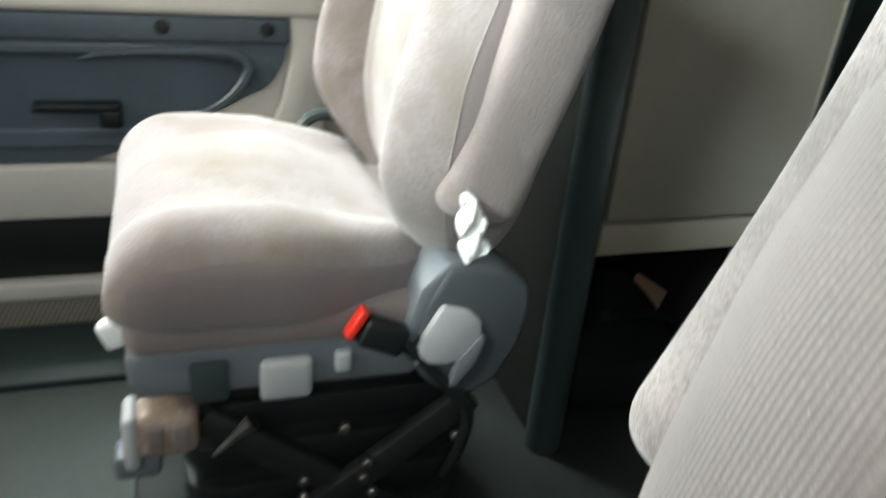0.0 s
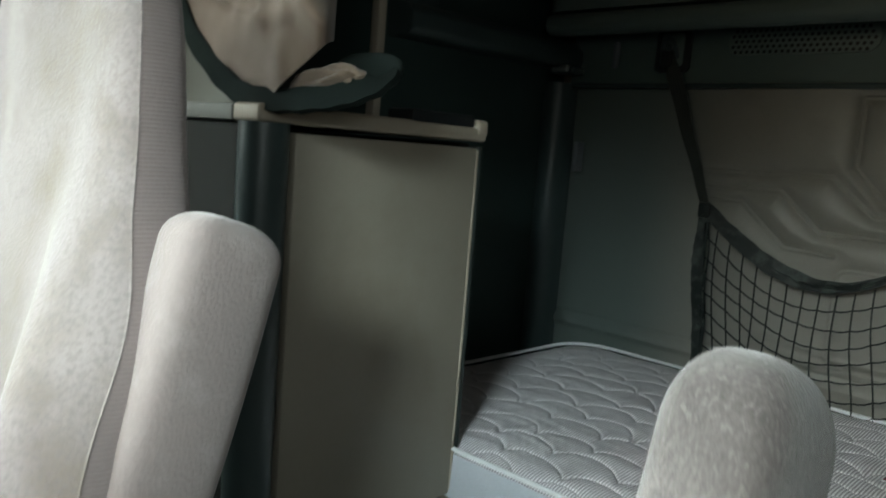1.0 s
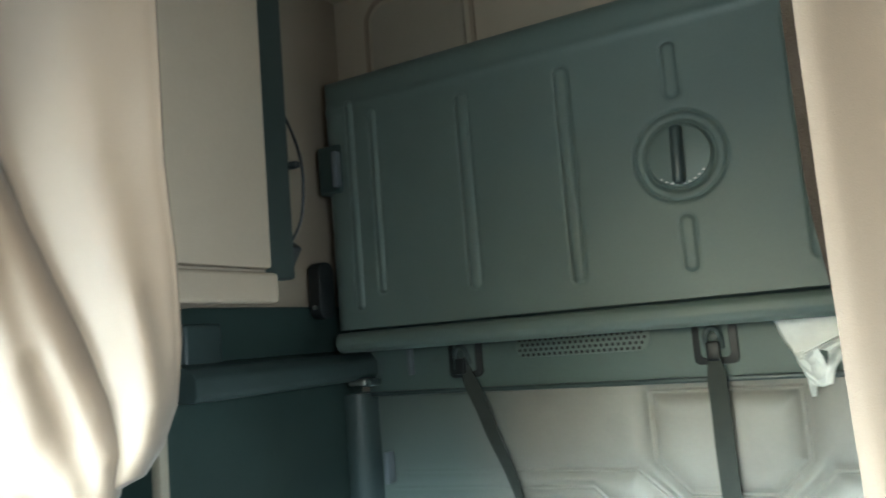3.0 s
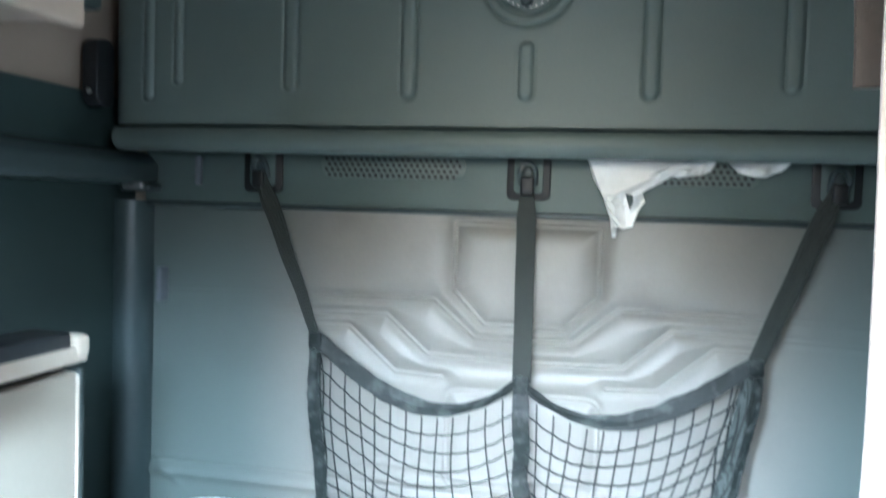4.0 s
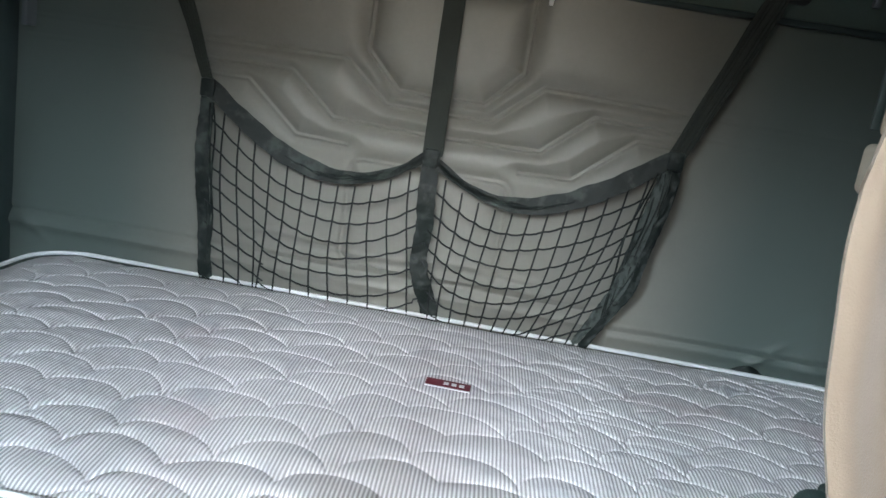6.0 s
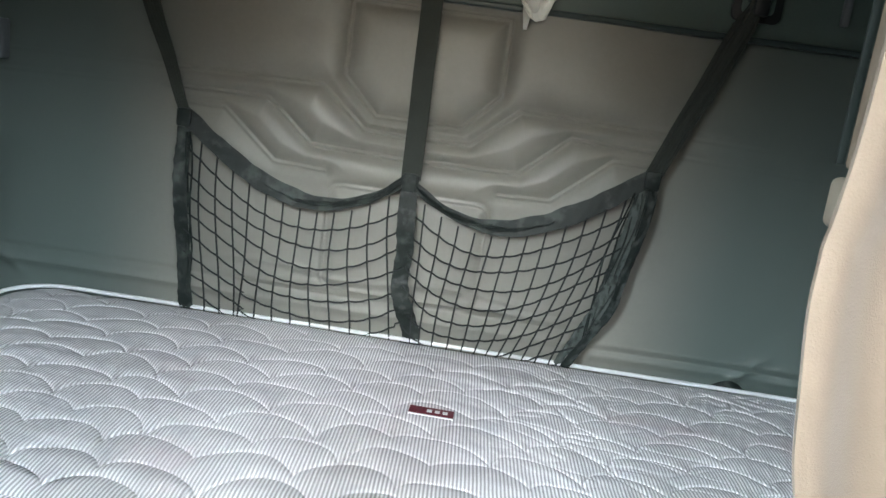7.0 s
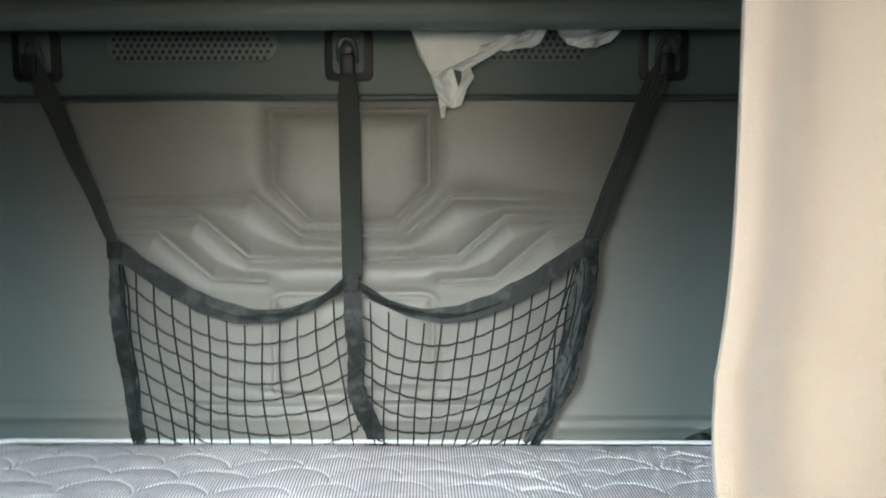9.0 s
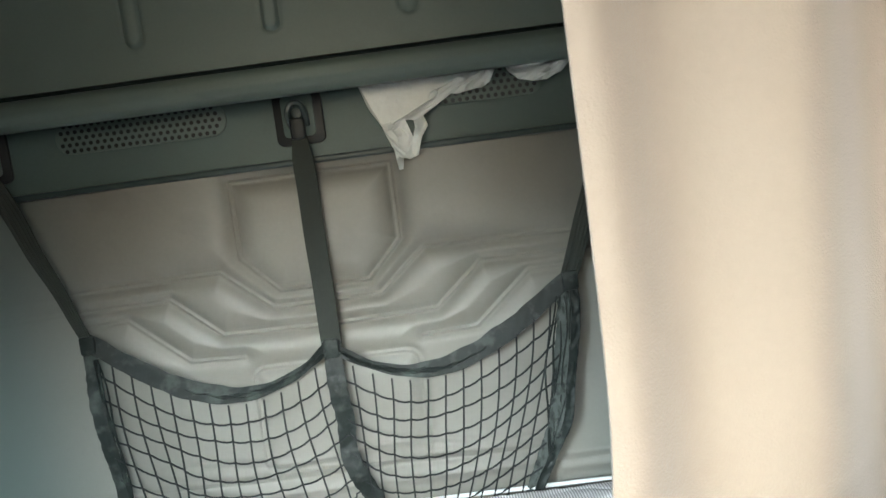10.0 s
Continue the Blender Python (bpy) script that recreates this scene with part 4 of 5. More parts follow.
curtain = thing("curtain", (-0.7, 0.52, 1.17), "beige sleeper curtain tied back over the cabinet, dark hem", "curtain", "sleeper curtains")
FRONT_LEFT = [(0, -0.86, 0.505, 2.58), (0.3, -0.919, 0.505, 1.895), (0.42, -1.03, 0.505, 1.694), (0.5, -0.957, 0.505, 1.622), (0.62, -0.908, 0.5, 1.514), (0.72, -0.84, 0.494, 1.382), (0.82, -0.757, 0.488, 1.296), (0.9, -0.67, 0.482, 1.232), (0.95, -0.578, 0.478, 1.196), (1, -0.493, 0.475, 1.174)]
FRONT_RIGHT = [(0, -0.72, 0.5, 2.58), (0.3, -0.615, 0.5, 1.815), (0.42, -0.545, 0.5, 1.70), (0.5, -0.497, 0.5, 1.631), (0.62, -0.425, 0.5, 1.53), (0.72, -0.376, 0.5, 1.45), (0.82, -0.353, 0.5, 1.4), (0.9, -0.367, 0.5, 1.352), (0.95, -0.392, 0.5, 1.32), (1, -0.393, 0.5, 1.255)]
REAR_LEFT = [(0, -0.8, 0.535, 2.58), (0.3, -0.7, 0.535, 1.8), (0.45, -0.6, 0.535, 1.66), (0.6, -0.53, 0.535, 1.56), (0.75, -0.46, 0.535, 1.46), (0.85, -0.45, 0.535, 1.42), (0.93, -0.47, 0.535, 1.37), (1, -0.48, 0.535, 1.33)]
REAR_RIGHT = [(0, -0.3, 0.515, 2.58), (0.3, -0.291, 0.515, 1.727), (0.45, -0.277, 0.515, 1.603), (0.6, -0.276, 0.515, 1.515), (0.75, -0.287, 0.515, 1.446), (0.85, -0.312, 0.515, 1.402), (0.93, -0.345, 0.515, 1.37), (1, -0.405, 0.515, 1.35)]


def cloth_between(left, right, u, v):
    a, b = along(left, v), along(right, v)
    return [a[k] + (b[k] - a[k]) * u for k in range(3)]


def front_layer(u, v):
    x, y, z = cloth_between(FRONT_LEFT, FRONT_RIGHT, u, v)
    h = (0.03 + 0.035 * v) * (1 - np.abs(2 * u - 1) ** 3.5) - 0.02 * np.exp(-(1 - u) / 0.04)
    h = h - 0.010 * np.sin(u * 15 - v * 2 + 0.4) * np.clip(1.1 - v, 0, 1) + 0.006 * np.sin(u * 33 + v * 5) * np.clip(1.0 - v, 0, 1)
    # long soft fold from the rail, and the creases where the tie gathers the cloth
    fold = to_line(x, z, [(-0.76, 2.3), (-0.715, 1.841), (-0.646, 1.67), (-0.583, 1.53), (-0.533, 1.429)])
    h = h + 0.024 * bell(fold, 0.045)
    # the puffed cloth overhangs a pinched pocket beside the tie
    brim = np.interp(x, [-1.0, -0.868, -0.752, -0.646, -0.549, -0.507, -0.47], [1.66, 1.57, 1.446, 1.394, 1.348, 1.307, 1.27])
    below = 1 / (1 + np.exp(np.clip((z - brim) / 0.005, -50, 50)))
    h = h - 0.04 * below * np.exp(-np.clip(brim - z, 0, 1) / 0.085) / (1 + np.exp(np.clip((x + 0.5) / 0.008, -50, 50)))
    h = h - 0.02 * bell(to_line(x, z, [(-0.8, 1.4), (-0.7, 1.34), (-0.62, 1.308), (-0.56, 1.298)]), 0.01)
    h = h + 0.02 * bell(to_line(x, z, [(-0.9, 1.58), (-0.767, 1.433), (-0.68, 1.40), (-0.599, 1.376), (-0.453, 1.323)]), 0.028)
    h = h - 0.012 * bell(to_line(x, z, [(-0.8, 1.39), (-0.677, 1.327), (-0.594, 1.297), (-0.532, 1.305)]), 0.032)
    h = h - 0.018 * bell(to_line(x, z, [(-0.5, 1.33), (-0.47, 1.28), (-0.43, 1.25), (-0.41, 1.2)]), 0.02)
    h = h - 0.014 * bell(to_line(x, z, [(-0.5, 1.5), (-0.42, 1.38), (-0.39, 1.3)]), 0.022)
    h = h + 0.022 * bell(to_line(x, z, [(-0.56, 1.27), (-0.5, 1.24), (-0.48, 1.2)]), 0.02)
    gather = np.clip((v - 0.6) / 0.3, 0, 1)
    h = h + 0.008 * gather * np.sin(to_line(x, z, [(-0.9, 1.55), (-0.6, 1.34), (-0.42, 1.25)]) * 48 + u * 4) * bell(u - 0.5, 0.4)
    h = h - 0.022 * bell(to_line(x, z, [(-0.7, 1.375), (-0.56, 1.34), (-0.47, 1.345), (-0.38, 1.31)]), 0.018) + 0.026 * bell(to_line(x, z, [(-0.6, 1.3), (-0.53, 1.285), (-0.46, 1.29), (-0.41, 1.27)]), 0.02)
    h = np.where(h < 0, h * (1 - 0.85 * np.exp(-u / 0.1)), h)
    h = h + 0.005 * bumps(x, z, 22) * (0.3 + v) + 0.004 * gather * bumps(x, z, 60, 1.3)
    return x + 0.8 * h, y - 0.6 * h, z


def rear_layer(u, v):
    x, y, z = cloth_between(REAR_LEFT, REAR_RIGHT, u, v)
    h = 0.045 * np.sin(np.pi * np.clip(u * 1.02, 0, 1)) - 0.02 * np.exp(-(1 - u) / 0.06)
    h = h - 0.014 * np.sin(u * 10 - 1.2) * np.clip(1.15 - v, 0, 1) + 0.012 * bell(to_line(x, z, [(-0.36, 1.56), (-0.33, 1.46), (-0.35, 1.33)]), 0.03)
    h = h + 0.003 * bumps(x, z, 24)
    return x + 0.8 * h, y - 0.6 * h, z


part("cloth", thick(grid(130, 170, front_layer), 0.003), CURTAIN, curtain)
part("inner_fold", thick(grid(60, 110, rear_layer), 0.003), CURTAIN, curtain)
hem_line = smooth_line([(-1.04, 0.515, 1.70), (-0.955, 0.505, 1.60), (-0.893, 0.5, 1.50), (-0.82, 0.49, 1.372), (-0.74, 0.48, 1.285), (-0.65, 0.472, 1.225), (-0.565, 0.465, 1.186), (-0.5, 0.46, 1.174), (-0.45, 0.46, 1.172), (-0.4, 0.466, 1.174), (-0.351, 0.478, 1.18), (-0.32, 0.494, 1.19), (-0.307, 0.514, 1.203), (-0.318, 0.536, 1.215), (-0.36, 0.548, 1.222), (-0.42, 0.55, 1.222)], 8)
part("hem", strap(hem_line, [0.018 + 0.014 * min(1.0, i / 50) + 0.002 * math.sin(i * 0.9) for i in range(len(hem_line))], (0.25, -0.9, 0.3), 0.006), HEM_CLOTH, curtain, "thick dark tie band")


def tuck(u, v):
    a, b = u * 2 * np.pi, (v - 0.5) * np.pi
    wrinkle = 1 + 0.22 * np.sin(a * 3 + v * 14) + 0.14 * np.sin(a * 7 + v * 5)
    x = -0.388 + 0.062 * np.sin(b) + 0.008 * np.cos(a)
    y = 0.49 + 0.022 * np.cos(a) * np.cos(b) ** 0.6 * wrinkle
    return x, y, 1.2 + 0.1 * (x + 0.388) + 0.017 * np.sin(a) * np.cos(b) ** 0.6 * wrinkle


part("gathered_tuck", grid(40, 24, tuck, close_u=True), CURTAIN, curtain, "bunched end of the cloth in the tie")
# solid dark lump, added to stand for the shade inside the tie
part("tie_hollow_fill", grid(24, 16, lambda u, v: (-0.365 + 0.066 * np.sin((v - 0.5) * np.pi), 0.54 + 0.014 * np.cos(u * 2 * np.pi) * np.cos((v - 0.5) * np.pi) ** 0.6, 1.218 + 0.026 * np.sin(u * 2 * np.pi) * np.cos((v - 0.5) * np.pi) ** 0.6), close_u=True), HEM_CLOTH, curtain, "dark filler for the shaded hollow of the tie")
part("knot", turned(box(-0.035, 0.035, -0.02, 0.02, -0.03, 0.03, 0.014, 3), pose(-1.06, 0.52, 1.69, 10, 15, 20)), WEBBING, curtain)
part("tie_end", strap(smooth_line([(-1.065, 0.51, 1.68), (-1.085, 0.5, 1.64), (-1.088, 0.495, 1.58), (-1.086, 0.5, 1.53)], 5), 0.03, (0.9, -0.4, 0), 0.003), WEBBING, curtain)

pocket = thing("wall_pocket", (-1.08, 0.44, 1.55), "blue-grey plastic panel on the pillar behind the seat", "wall panel")
part("plate", prism([(0.26, 1.76), (0.505, 1.735), (0.505, 1.69), (0.49, 1.38), (0.26, 1.385)], "x", -1.1, -1.072, 0.008, 3), BLUE_GREY, pocket)
part("mount", box(-1.1, -1.075, 0.36, 0.42, 1.34, 1.385, 0.005), LIGHT_GREY, pocket)
part("seal", box(-1.1, -1.082, 0.515, 0.527, 1.62, 2.6, 0.004), BLACK, pocket)

# ---- seats ----
def seat(name, cx, arm, dy, label, full, cushion_label=""):
    """An air-sprung truck seat facing -y; arm: the side (+1, -1) of its folded-up armrest."""
    s = thing(name, (cx, dy, 0.0), label, "seat", "front seats")
    lv = np.array([0.5, 0.56, 0.62, 0.7, 0.8, 0.9, 0.98, 1.05, 1.12, 1.2, 1.28, 1.325, 1.348, 1.356])
    hw = np.array([0.14, 0.2, 0.255, 0.29, 0.293, 0.262, 0.226, 0.208, 0.202, 0.198, 0.182, 0.14, 0.09, 0.05])
    yf = np.array([0.16, 0.135, 0.112, 0.105, 0.112, 0.125, 0.14, 0.152, 0.16, 0.165, 0.17, 0.178, 0.19, 0.205])
    yb = np.array([0.2, 0.215, 0.23, 0.24, 0.248, 0.252, 0.256, 0.258, 0.258, 0.256, 0.25, 0.244, 0.235, 0.222])
    bo = np.array([0.0, 0.02, 0.06, 0.09, 0.085, 0.06, 0.03, 0.014, 0.006, 0.002, 0.0, 0.0, 0.0, 0.0])
    if not full:
        hw, bo = np.array([0.2, 0.24, 0.265, 0.278, 0.28, 0.272, 0.258, 0.232, 0.21, 0.2, 0.182, 0.14, 0.09, 0.05]), bo * 0.15
    # soft outlines: the levels are eased into one another
    fine = np.linspace(0.4, 1.46, 213)
    kernel = np.exp(-((np.arange(-12, 13) / 5.5) ** 2))
    ease = lambda q: np.convolve(np.interp(fine, lv, q), kernel / kernel.sum(), "same")  # noqa: E731
    hw, yf, yb, bo = (ease(q) for q in (hw, yf, yb, bo))
    lv = fine
    rings, zs = [], np.concatenate([np.linspace(0.5, 1.3, 48), np.linspace(1.31, 1.356, 12)])
    ang = np.linspace(0, 2 * math.pi, 96, endpoint=False)
    for z in zs:
        w, f, b, o = (float(np.interp(z, lv, q)) for q in (hw, yf, yb, bo))
        c, sn = np.cos(ang), np.sin(ang)
        x = w * np.sign(c) * np.abs(c) ** 0.62
        if full:
            x = np.where(c * arm > 0, x * (w + 0.008 + 0.02 * bell(z - 0.97, 0.1)) / w, x)
        half = (b - f) / 2
        y = (f + b) / 2 + half * np.sign(sn) * np.abs(sn) ** 0.55
        front = sn < 0
        t = np.abs(x) / w
        swell = o * bell(t - 0.84, 0.24) + 0.012 * bell(t, 0.4)
        seam = 0.012 * bell(np.abs(x) - w * 0.55, 0.008) * (z < 1.02) * np.where((c * arm > 0) & full, 0.2, 1.0)
        fold = 0.008 * bell(z - 1.01 - 0.3 * np.abs(x), 0.012) * (t < 0.5)
        soft = 0.003 * bumps(x * 1.3, np.full_like(x, z), 24, cx)
        y = y + np.where(front, -swell + seam + fold * 0.5 + soft, 0.0)
        rings.append([(cx + px, dy + py, z) for px, py in zip(x, y)])
    # the skin parts into front and back panels and ribbed gussets along both flanks
    skin, quads = loft(rings)
    flank = [abs(math.cos(2 * math.pi * (i + 0.5) / 96)) > (0.8 if i < 48 else 0.985) for i in range(96)]
    ends = quads[-2:]
    body = [q for k, q in enumerate(quads[:-2]) if not flank[k % 96]]
    back = part("backrest", (skin, body + ends), VELOUR if full else CORDUROY, s)
    for side in (-1, 1):
        part("side_gusset", (skin, [q for k, q in enumerate(quads[:-2]) if flank[k % 96] and math.cos(2 * math.pi * (k % 96 + 0.5) / 96) * side > 0]), GUSSET if full else CORDUROY, back, "ribbed side gusset" if full else "")
        edge = min((i for i in range(96) if flank[i] and math.cos(2 * math.pi * i / 96) * side > 0.5 and math.sin(2 * math.pi * i / 96) < 0.0), key=lambda i: math.sin(2 * math.pi * i / 96))
        part("seam_piping", tube([ring[edge] for ring in rings[2:-6]], 0.0014 if full else 0.0036, 6), VELOUR if full else CORDUROY, back)
    cover = ARM_VELOUR if full else VELOUR_GREY

    # armrest, folded up beside the backrest
    ax = cx + arm * (0.272 if full else 0.322)
    wide = 0.04 if full else 0.028
    lean = 17.0 if full else 21.0
    reach, turn_r = (0.405, 0.032) if full else (0.338, 0.036)
    m = pose(ax, dy + (0.129 if full else 0.193), 0.658 if full else 0.735, -lean, 0, 0)
    rr = []
    for k, z in enumerate(0.5 - 0.5 * np.cos(np.linspace(0, math.pi, 40))):
        e = min(1.0, min(z, 1 - z) * reach / turn_r)
        shrink = 0.25 + 0.75 * math.sqrt(max(0.0, 1 - (1 - e) ** 2))
        ring = []
        for a in np.linspace(0, 2 * math.pi, 28, endpoint=False):
            c, sn = math.cos(a), math.sin(a)
            ring.append(m @ Vector((wide * shrink * math.copysign(abs(c) ** 0.55, c), (0.055 if full else 0.044) * shrink * math.copysign(abs(sn) ** 0.55, sn) + 0.008 * math.sin(z * 3), reach * z)))
        rr.append(ring)
    part("armrest", loft(rr), cover, s, "velour armrest folded upright")

    # cushion
    rings = []
    for y in np.concatenate([np.linspace(0.15, -0.2, 26), np.linspace(-0.21, -0.29, 16)]):
        t = max(0.0, (-0.2 - y) / 0.09)
        drop = 1 - math.sqrt(max(0.0, 1 - t ** 2.2)) if t <= 1 else 1
        rear = min(1.0, max(0.0, (y + 0.07) / 0.17))
        top, low, w = 0.628 - 0.085 * drop - 0.042 * rear, 0.485 + 0.045 * drop, 0.262 - 0.03 * drop - 0.05 * rear ** 1.5
        if y > 0.08:
            top -= 0.012
        ring = []
        for a in ang[::2]:
            c, sn = math.cos(a), math.sin(a)
            x = w * math.copysign(abs(c) ** 0.45, c)
            z = (top + low) / 2 + (top - low) / 2 * math.copysign(abs(sn) ** 0.5, sn)
            if sn > 0:
                q = abs(x) / w
                z += 0.014 * math.exp(-((q - 0.8) / 0.22) ** 2) - 0.008 * math.exp(-((abs(x) - 0.14) / 0.012) ** 2) + 0.003 * math.sin(x * 31 + y * 22) + 0.012 * (1 - q * q) * math.exp(-((y + 0.12) / 0.12) ** 2)
            ring.append((cx + x, dy + y, z))
        rings.append(ring)
    part("cushion", loft(rings), VELOUR if full else CORDUROY, s)
    if full:
        rows = []
        for y in np.linspace(0.13, -0.262, 40):
            t = max(0.0, (-0.2 - y) / 0.09)
            drop = 1 - math.sqrt(max(0.0, 1 - t ** 2.2))
            rear = min(1.0, max(0.0, (y + 0.07) / 0.17))
            top, low, w = 0.628 - 0.085 * drop - 0.042 * rear, 0.485 + 0.045 * drop, 0.262 - 0.03 * drop - 0.05 * rear ** 1.5
            rows.append([(cx + arm * (w * math.cos(a) ** 0.45 + 0.0035), dy + y, (top + low) / 2 + (top - low) / 2 * math.copysign(abs(math.sin(a)) ** 0.5, a)) for a in (-1.0, -0.7, -0.4, -0.15, 0.0, 0.1, 0.2, 0.3, 0.4)])
        part("side_panel", (np.array(rows).reshape(-1, 3), [(9 * i + j, 9 * i + j + 1, 9 * i + j + 10, 9 * i + j + 9) for i in range(39) for j in range(8)]), SIDE_VELOUR, s, "brown velour cushion side, darkened for shade")
    part("cushion_skirt", box(cx - 0.255, cx + 0.255, dy - 0.272, dy + 0.14, 0.475, 0.535, 0.02, 3), VELOUR_DARK, s)
    if not full:
        part("seat_base", box(cx - 0.23, cx + 0.23, dy - 0.24, dy + 0.2, 0.0, 0.47, 0.03, 3), BLACK, s)
        return s

    # plastic base shell with its controls
    k = arm
    side = cx + k * 0.245
    shell = part("base_shell", prism([(-0.272, 0.478), (0.12, 0.482), (0.14, 0.43), (0.09, 0.4), (-0.255, 0.408), (-0.272, 0.43)], "x", cx - 0.24, cx + 0.24, 0.012, 3), SLATE, s)
    part("dark_button", box(side - 0.006, side + 0.006, -0.2, -0.152, 0.402, 0.462, 0.006, 2), CHARCOAL_SMOOTH, shell)
    part("white_button", box(side - 0.008, side + 0.012, -0.114, -0.046, 0.396, 0.458, 0.012, 3), LIGHT_GREY, shell, "pale rocker button")
    part("white_button", box(side - 0.006, side + 0.012, -0.018, 0.004, 0.43, 0.462, 0.006, 3), LIGHT_GREY, shell)
    cover = [(0.118, 0.59), (0.16, 0.586), (0.205, 0.576), (0.236, 0.552), (0.242, 0.51), (0.23, 0.455), (0.206, 0.405), (0.17, 0.382), (0.13, 0.39), (0.095, 0.42), (0.078, 0.46), (0.09, 0.53)]
    hinge = part("hinge_cover", prism(cover, "x", side - 0.05, side + 0.03, 0.012, 3), DARK_SLATE, s, "dark slate rounded recliner cover")
    part("collar", prism([(0.118, 0.592), (0.15, 0.59), (0.118, 0.555), (0.09, 0.49), (0.07, 0.455), (0.062, 0.475), (0.085, 0.555)], "x", side - 0.052, side + 0.026, 0.006, 2), SLATE, s)
    part("lever_plate", prism([(0.078, 0.45), (0.088, 0.49), (0.112, 0.535), (0.15, 0.525), (0.168, 0.508), (0.17, 0.48), (0.15, 0.45), (0.125, 0.445)], "x", side + 0.024, side + 0.04, 0.006, 2), LIGHT_GREY, hinge, "pale grey lever plate")
    part("lever_lip", prism([(0.14, 0.455), (0.168, 0.49), (0.176, 0.485), (0.165, 0.445), (0.14, 0.41), (0.128, 0.412)], "x", side + 0.024, side + 0.044, 0.004, 2), SLATE, hinge)

    buckle = part("buckle", turned(box(-0.014, 0.014, -0.03, 0.032, -0.02, 0.02, 0.006, 3), pose(side + 0.028, 0.036, 0.496, -24, 0, 0)), BLACK, s, "black belt buckle")
    part("release_button", turned(box(-0.011, 0.011, -0.04, -0.028, -0.02, 0.024, 0.004, 3), pose(side + 0.028, 0.031, 0.499, -30, 0, 0)), RED, buckle, "red release button")
    part("buckle_cable", tube(smooth_line([(side + 0.03, 0.062, 0.486), (side + 0.034, 0.12, 0.42), (side + 0.03, 0.165, 0.36), (side + 0.01, 0.17, 0.28), (side - 0.02, 0.16, 0.2)], 6), 0.009), BLACK, s)
    tag = []
    for i, z in enumerate(np.linspace(0.628, 0.7, 12)):
        w = 0.015 + 0.004 * math.sin(i * 1.3) - 0.008 * (i > 9)
        tag.append([(side + 0.078 + 0.008 * math.sin(a * 3 + i) * 0.6 + 0.012 * math.sin(a), 0.128 - i * 0.0012 + w * math.cos(a), z + 0.006 * math.sin(a * 2 + i)) for a in np.linspace(0, 2 * math.pi, 14, endpoint=False)])
    part("plastic_sleeve", loft(tag), PLASTIC_BAG, s, "crumpled white plastic sleeve on the armrest pivot")
    part("far_handle", tube([(cx - k * 0.262, 0.055 + 0.045 * math.cos(a), 0.58 + 0.04 * math.sin(a)) for a in np.linspace(-0.4, 3.6, 22)], 0.011), CHARCOAL_SMOOTH, s, "dark hoop handle")

    # suspension below
    part("suspension_cover", box(cx - 0.2, cx + 0.17, -0.2, 0.2, 0.04, 0.4, 0.04, 3), BLACK, s)
    for i in range(4):
        z = 0.08 + i * 0.075
        part("bellows_fold", prism(round_outline(cx - 0.215, cx + 0.19, -0.215, 0.215, 0.05), "z", z, z + 0.045, 0.016, 2), BLACK, s)
    part("floor_rail", box(cx + k * 0.215 - 0.02, cx + k * 0.215 + 0.02, -0.28, 0.28, 0.0, 0.035, 0.006), BLACK_METAL, s)
    part("floor_rail", box(cx - k * 0.215 - 0.02, cx - k * 0.215 + 0.02, -0.28, 0.28, 0.0, 0.035, 0.006), BLACK_METAL, s)
    part("scissor_arm", turned(box(-0.012, 0.012, -0.24, 0.24, -0.022, 0.022, 0.005), pose(cx + k * 0.225, 0.0, 0.2, 38, 0, 0)), BLACK_METAL, s)
    part("scissor_arm", turned(box(-0.012, 0.012, -0.24, 0.24, -0.022, 0.022, 0.005), pose(cx + k * 0.205, 0.0, 0.2, -38, 0, 0)), BLACK_METAL, s)
    for y, z in ((-0.055, 0.245), (-0.055, 0.215), (0.035, 0.262), (0.03, 0.235), (0.045, 0.205), (0.165, 0.29), (0.0, 0.33)):
        part("bolt", disc((cx + k * 0.238, y, z), "x", 0.008, k * 0.012, 8, 0.002), STEEL, s)
    valve = part("valve_block", turned(box(-0.03, 0.03, -0.046, 0.034, -0.035, 0.03, 0.014, 3), pose(side - 0.03, -0.225, 0.352, 0, 0, 0)), VALVE_TAN, s, "brown air control block with worn faces")
    part("valve_rim", turned(box(-0.032, 0.03, -0.056, -0.036, -0.05, 0.034, 0.012, 3), pose(side - 0.03, -0.228, 0.35, 0, 0, 0)), LIGHT_GREY, valve)
    for y in (-0.245, -0.212):
        part("valve_button", turned(box(-0.004, 0.004, -0.011, 0.011, -0.02, 0.018, 0.004, 3), pose(side + 0.001, y, 0.352, 0, 0, 0)), VELOUR_DARK, valve)
    part("valve_bracket", box(side - 0.07, side - 0.02, -0.3, -0.24, 0.27, 0.31, 0.01, 2), SLATE, s)
    part("lever", tube([(side + 0.006, -0.175, 0.318), (side + 0.012, -0.145, 0.352), (side + 0.014, -0.125, 0.372)], lambda t: 0.003 + 0.009 * t, 8), STEEL, s, "tapered steel lever")
    part("hose_clip", turned(box(-0.012, 0.012, -0.016, 0.022, -0.02, 0.022, 0.009, 3), pose(side - 0.06, -0.285, 0.478, 20, 0, 0)), PLASTIC_BAG, s)
    return s


passenger_seat = seat("passenger_seat", -0.47, 1, 0.0, "worn taupe velour passenger seat with upright armrest on a sprung base", True)
driver_seat = seat("driver_seat", 0.657, -1, -0.125, "taupe velour driver seat with ribbed sides and upright armrest", False)

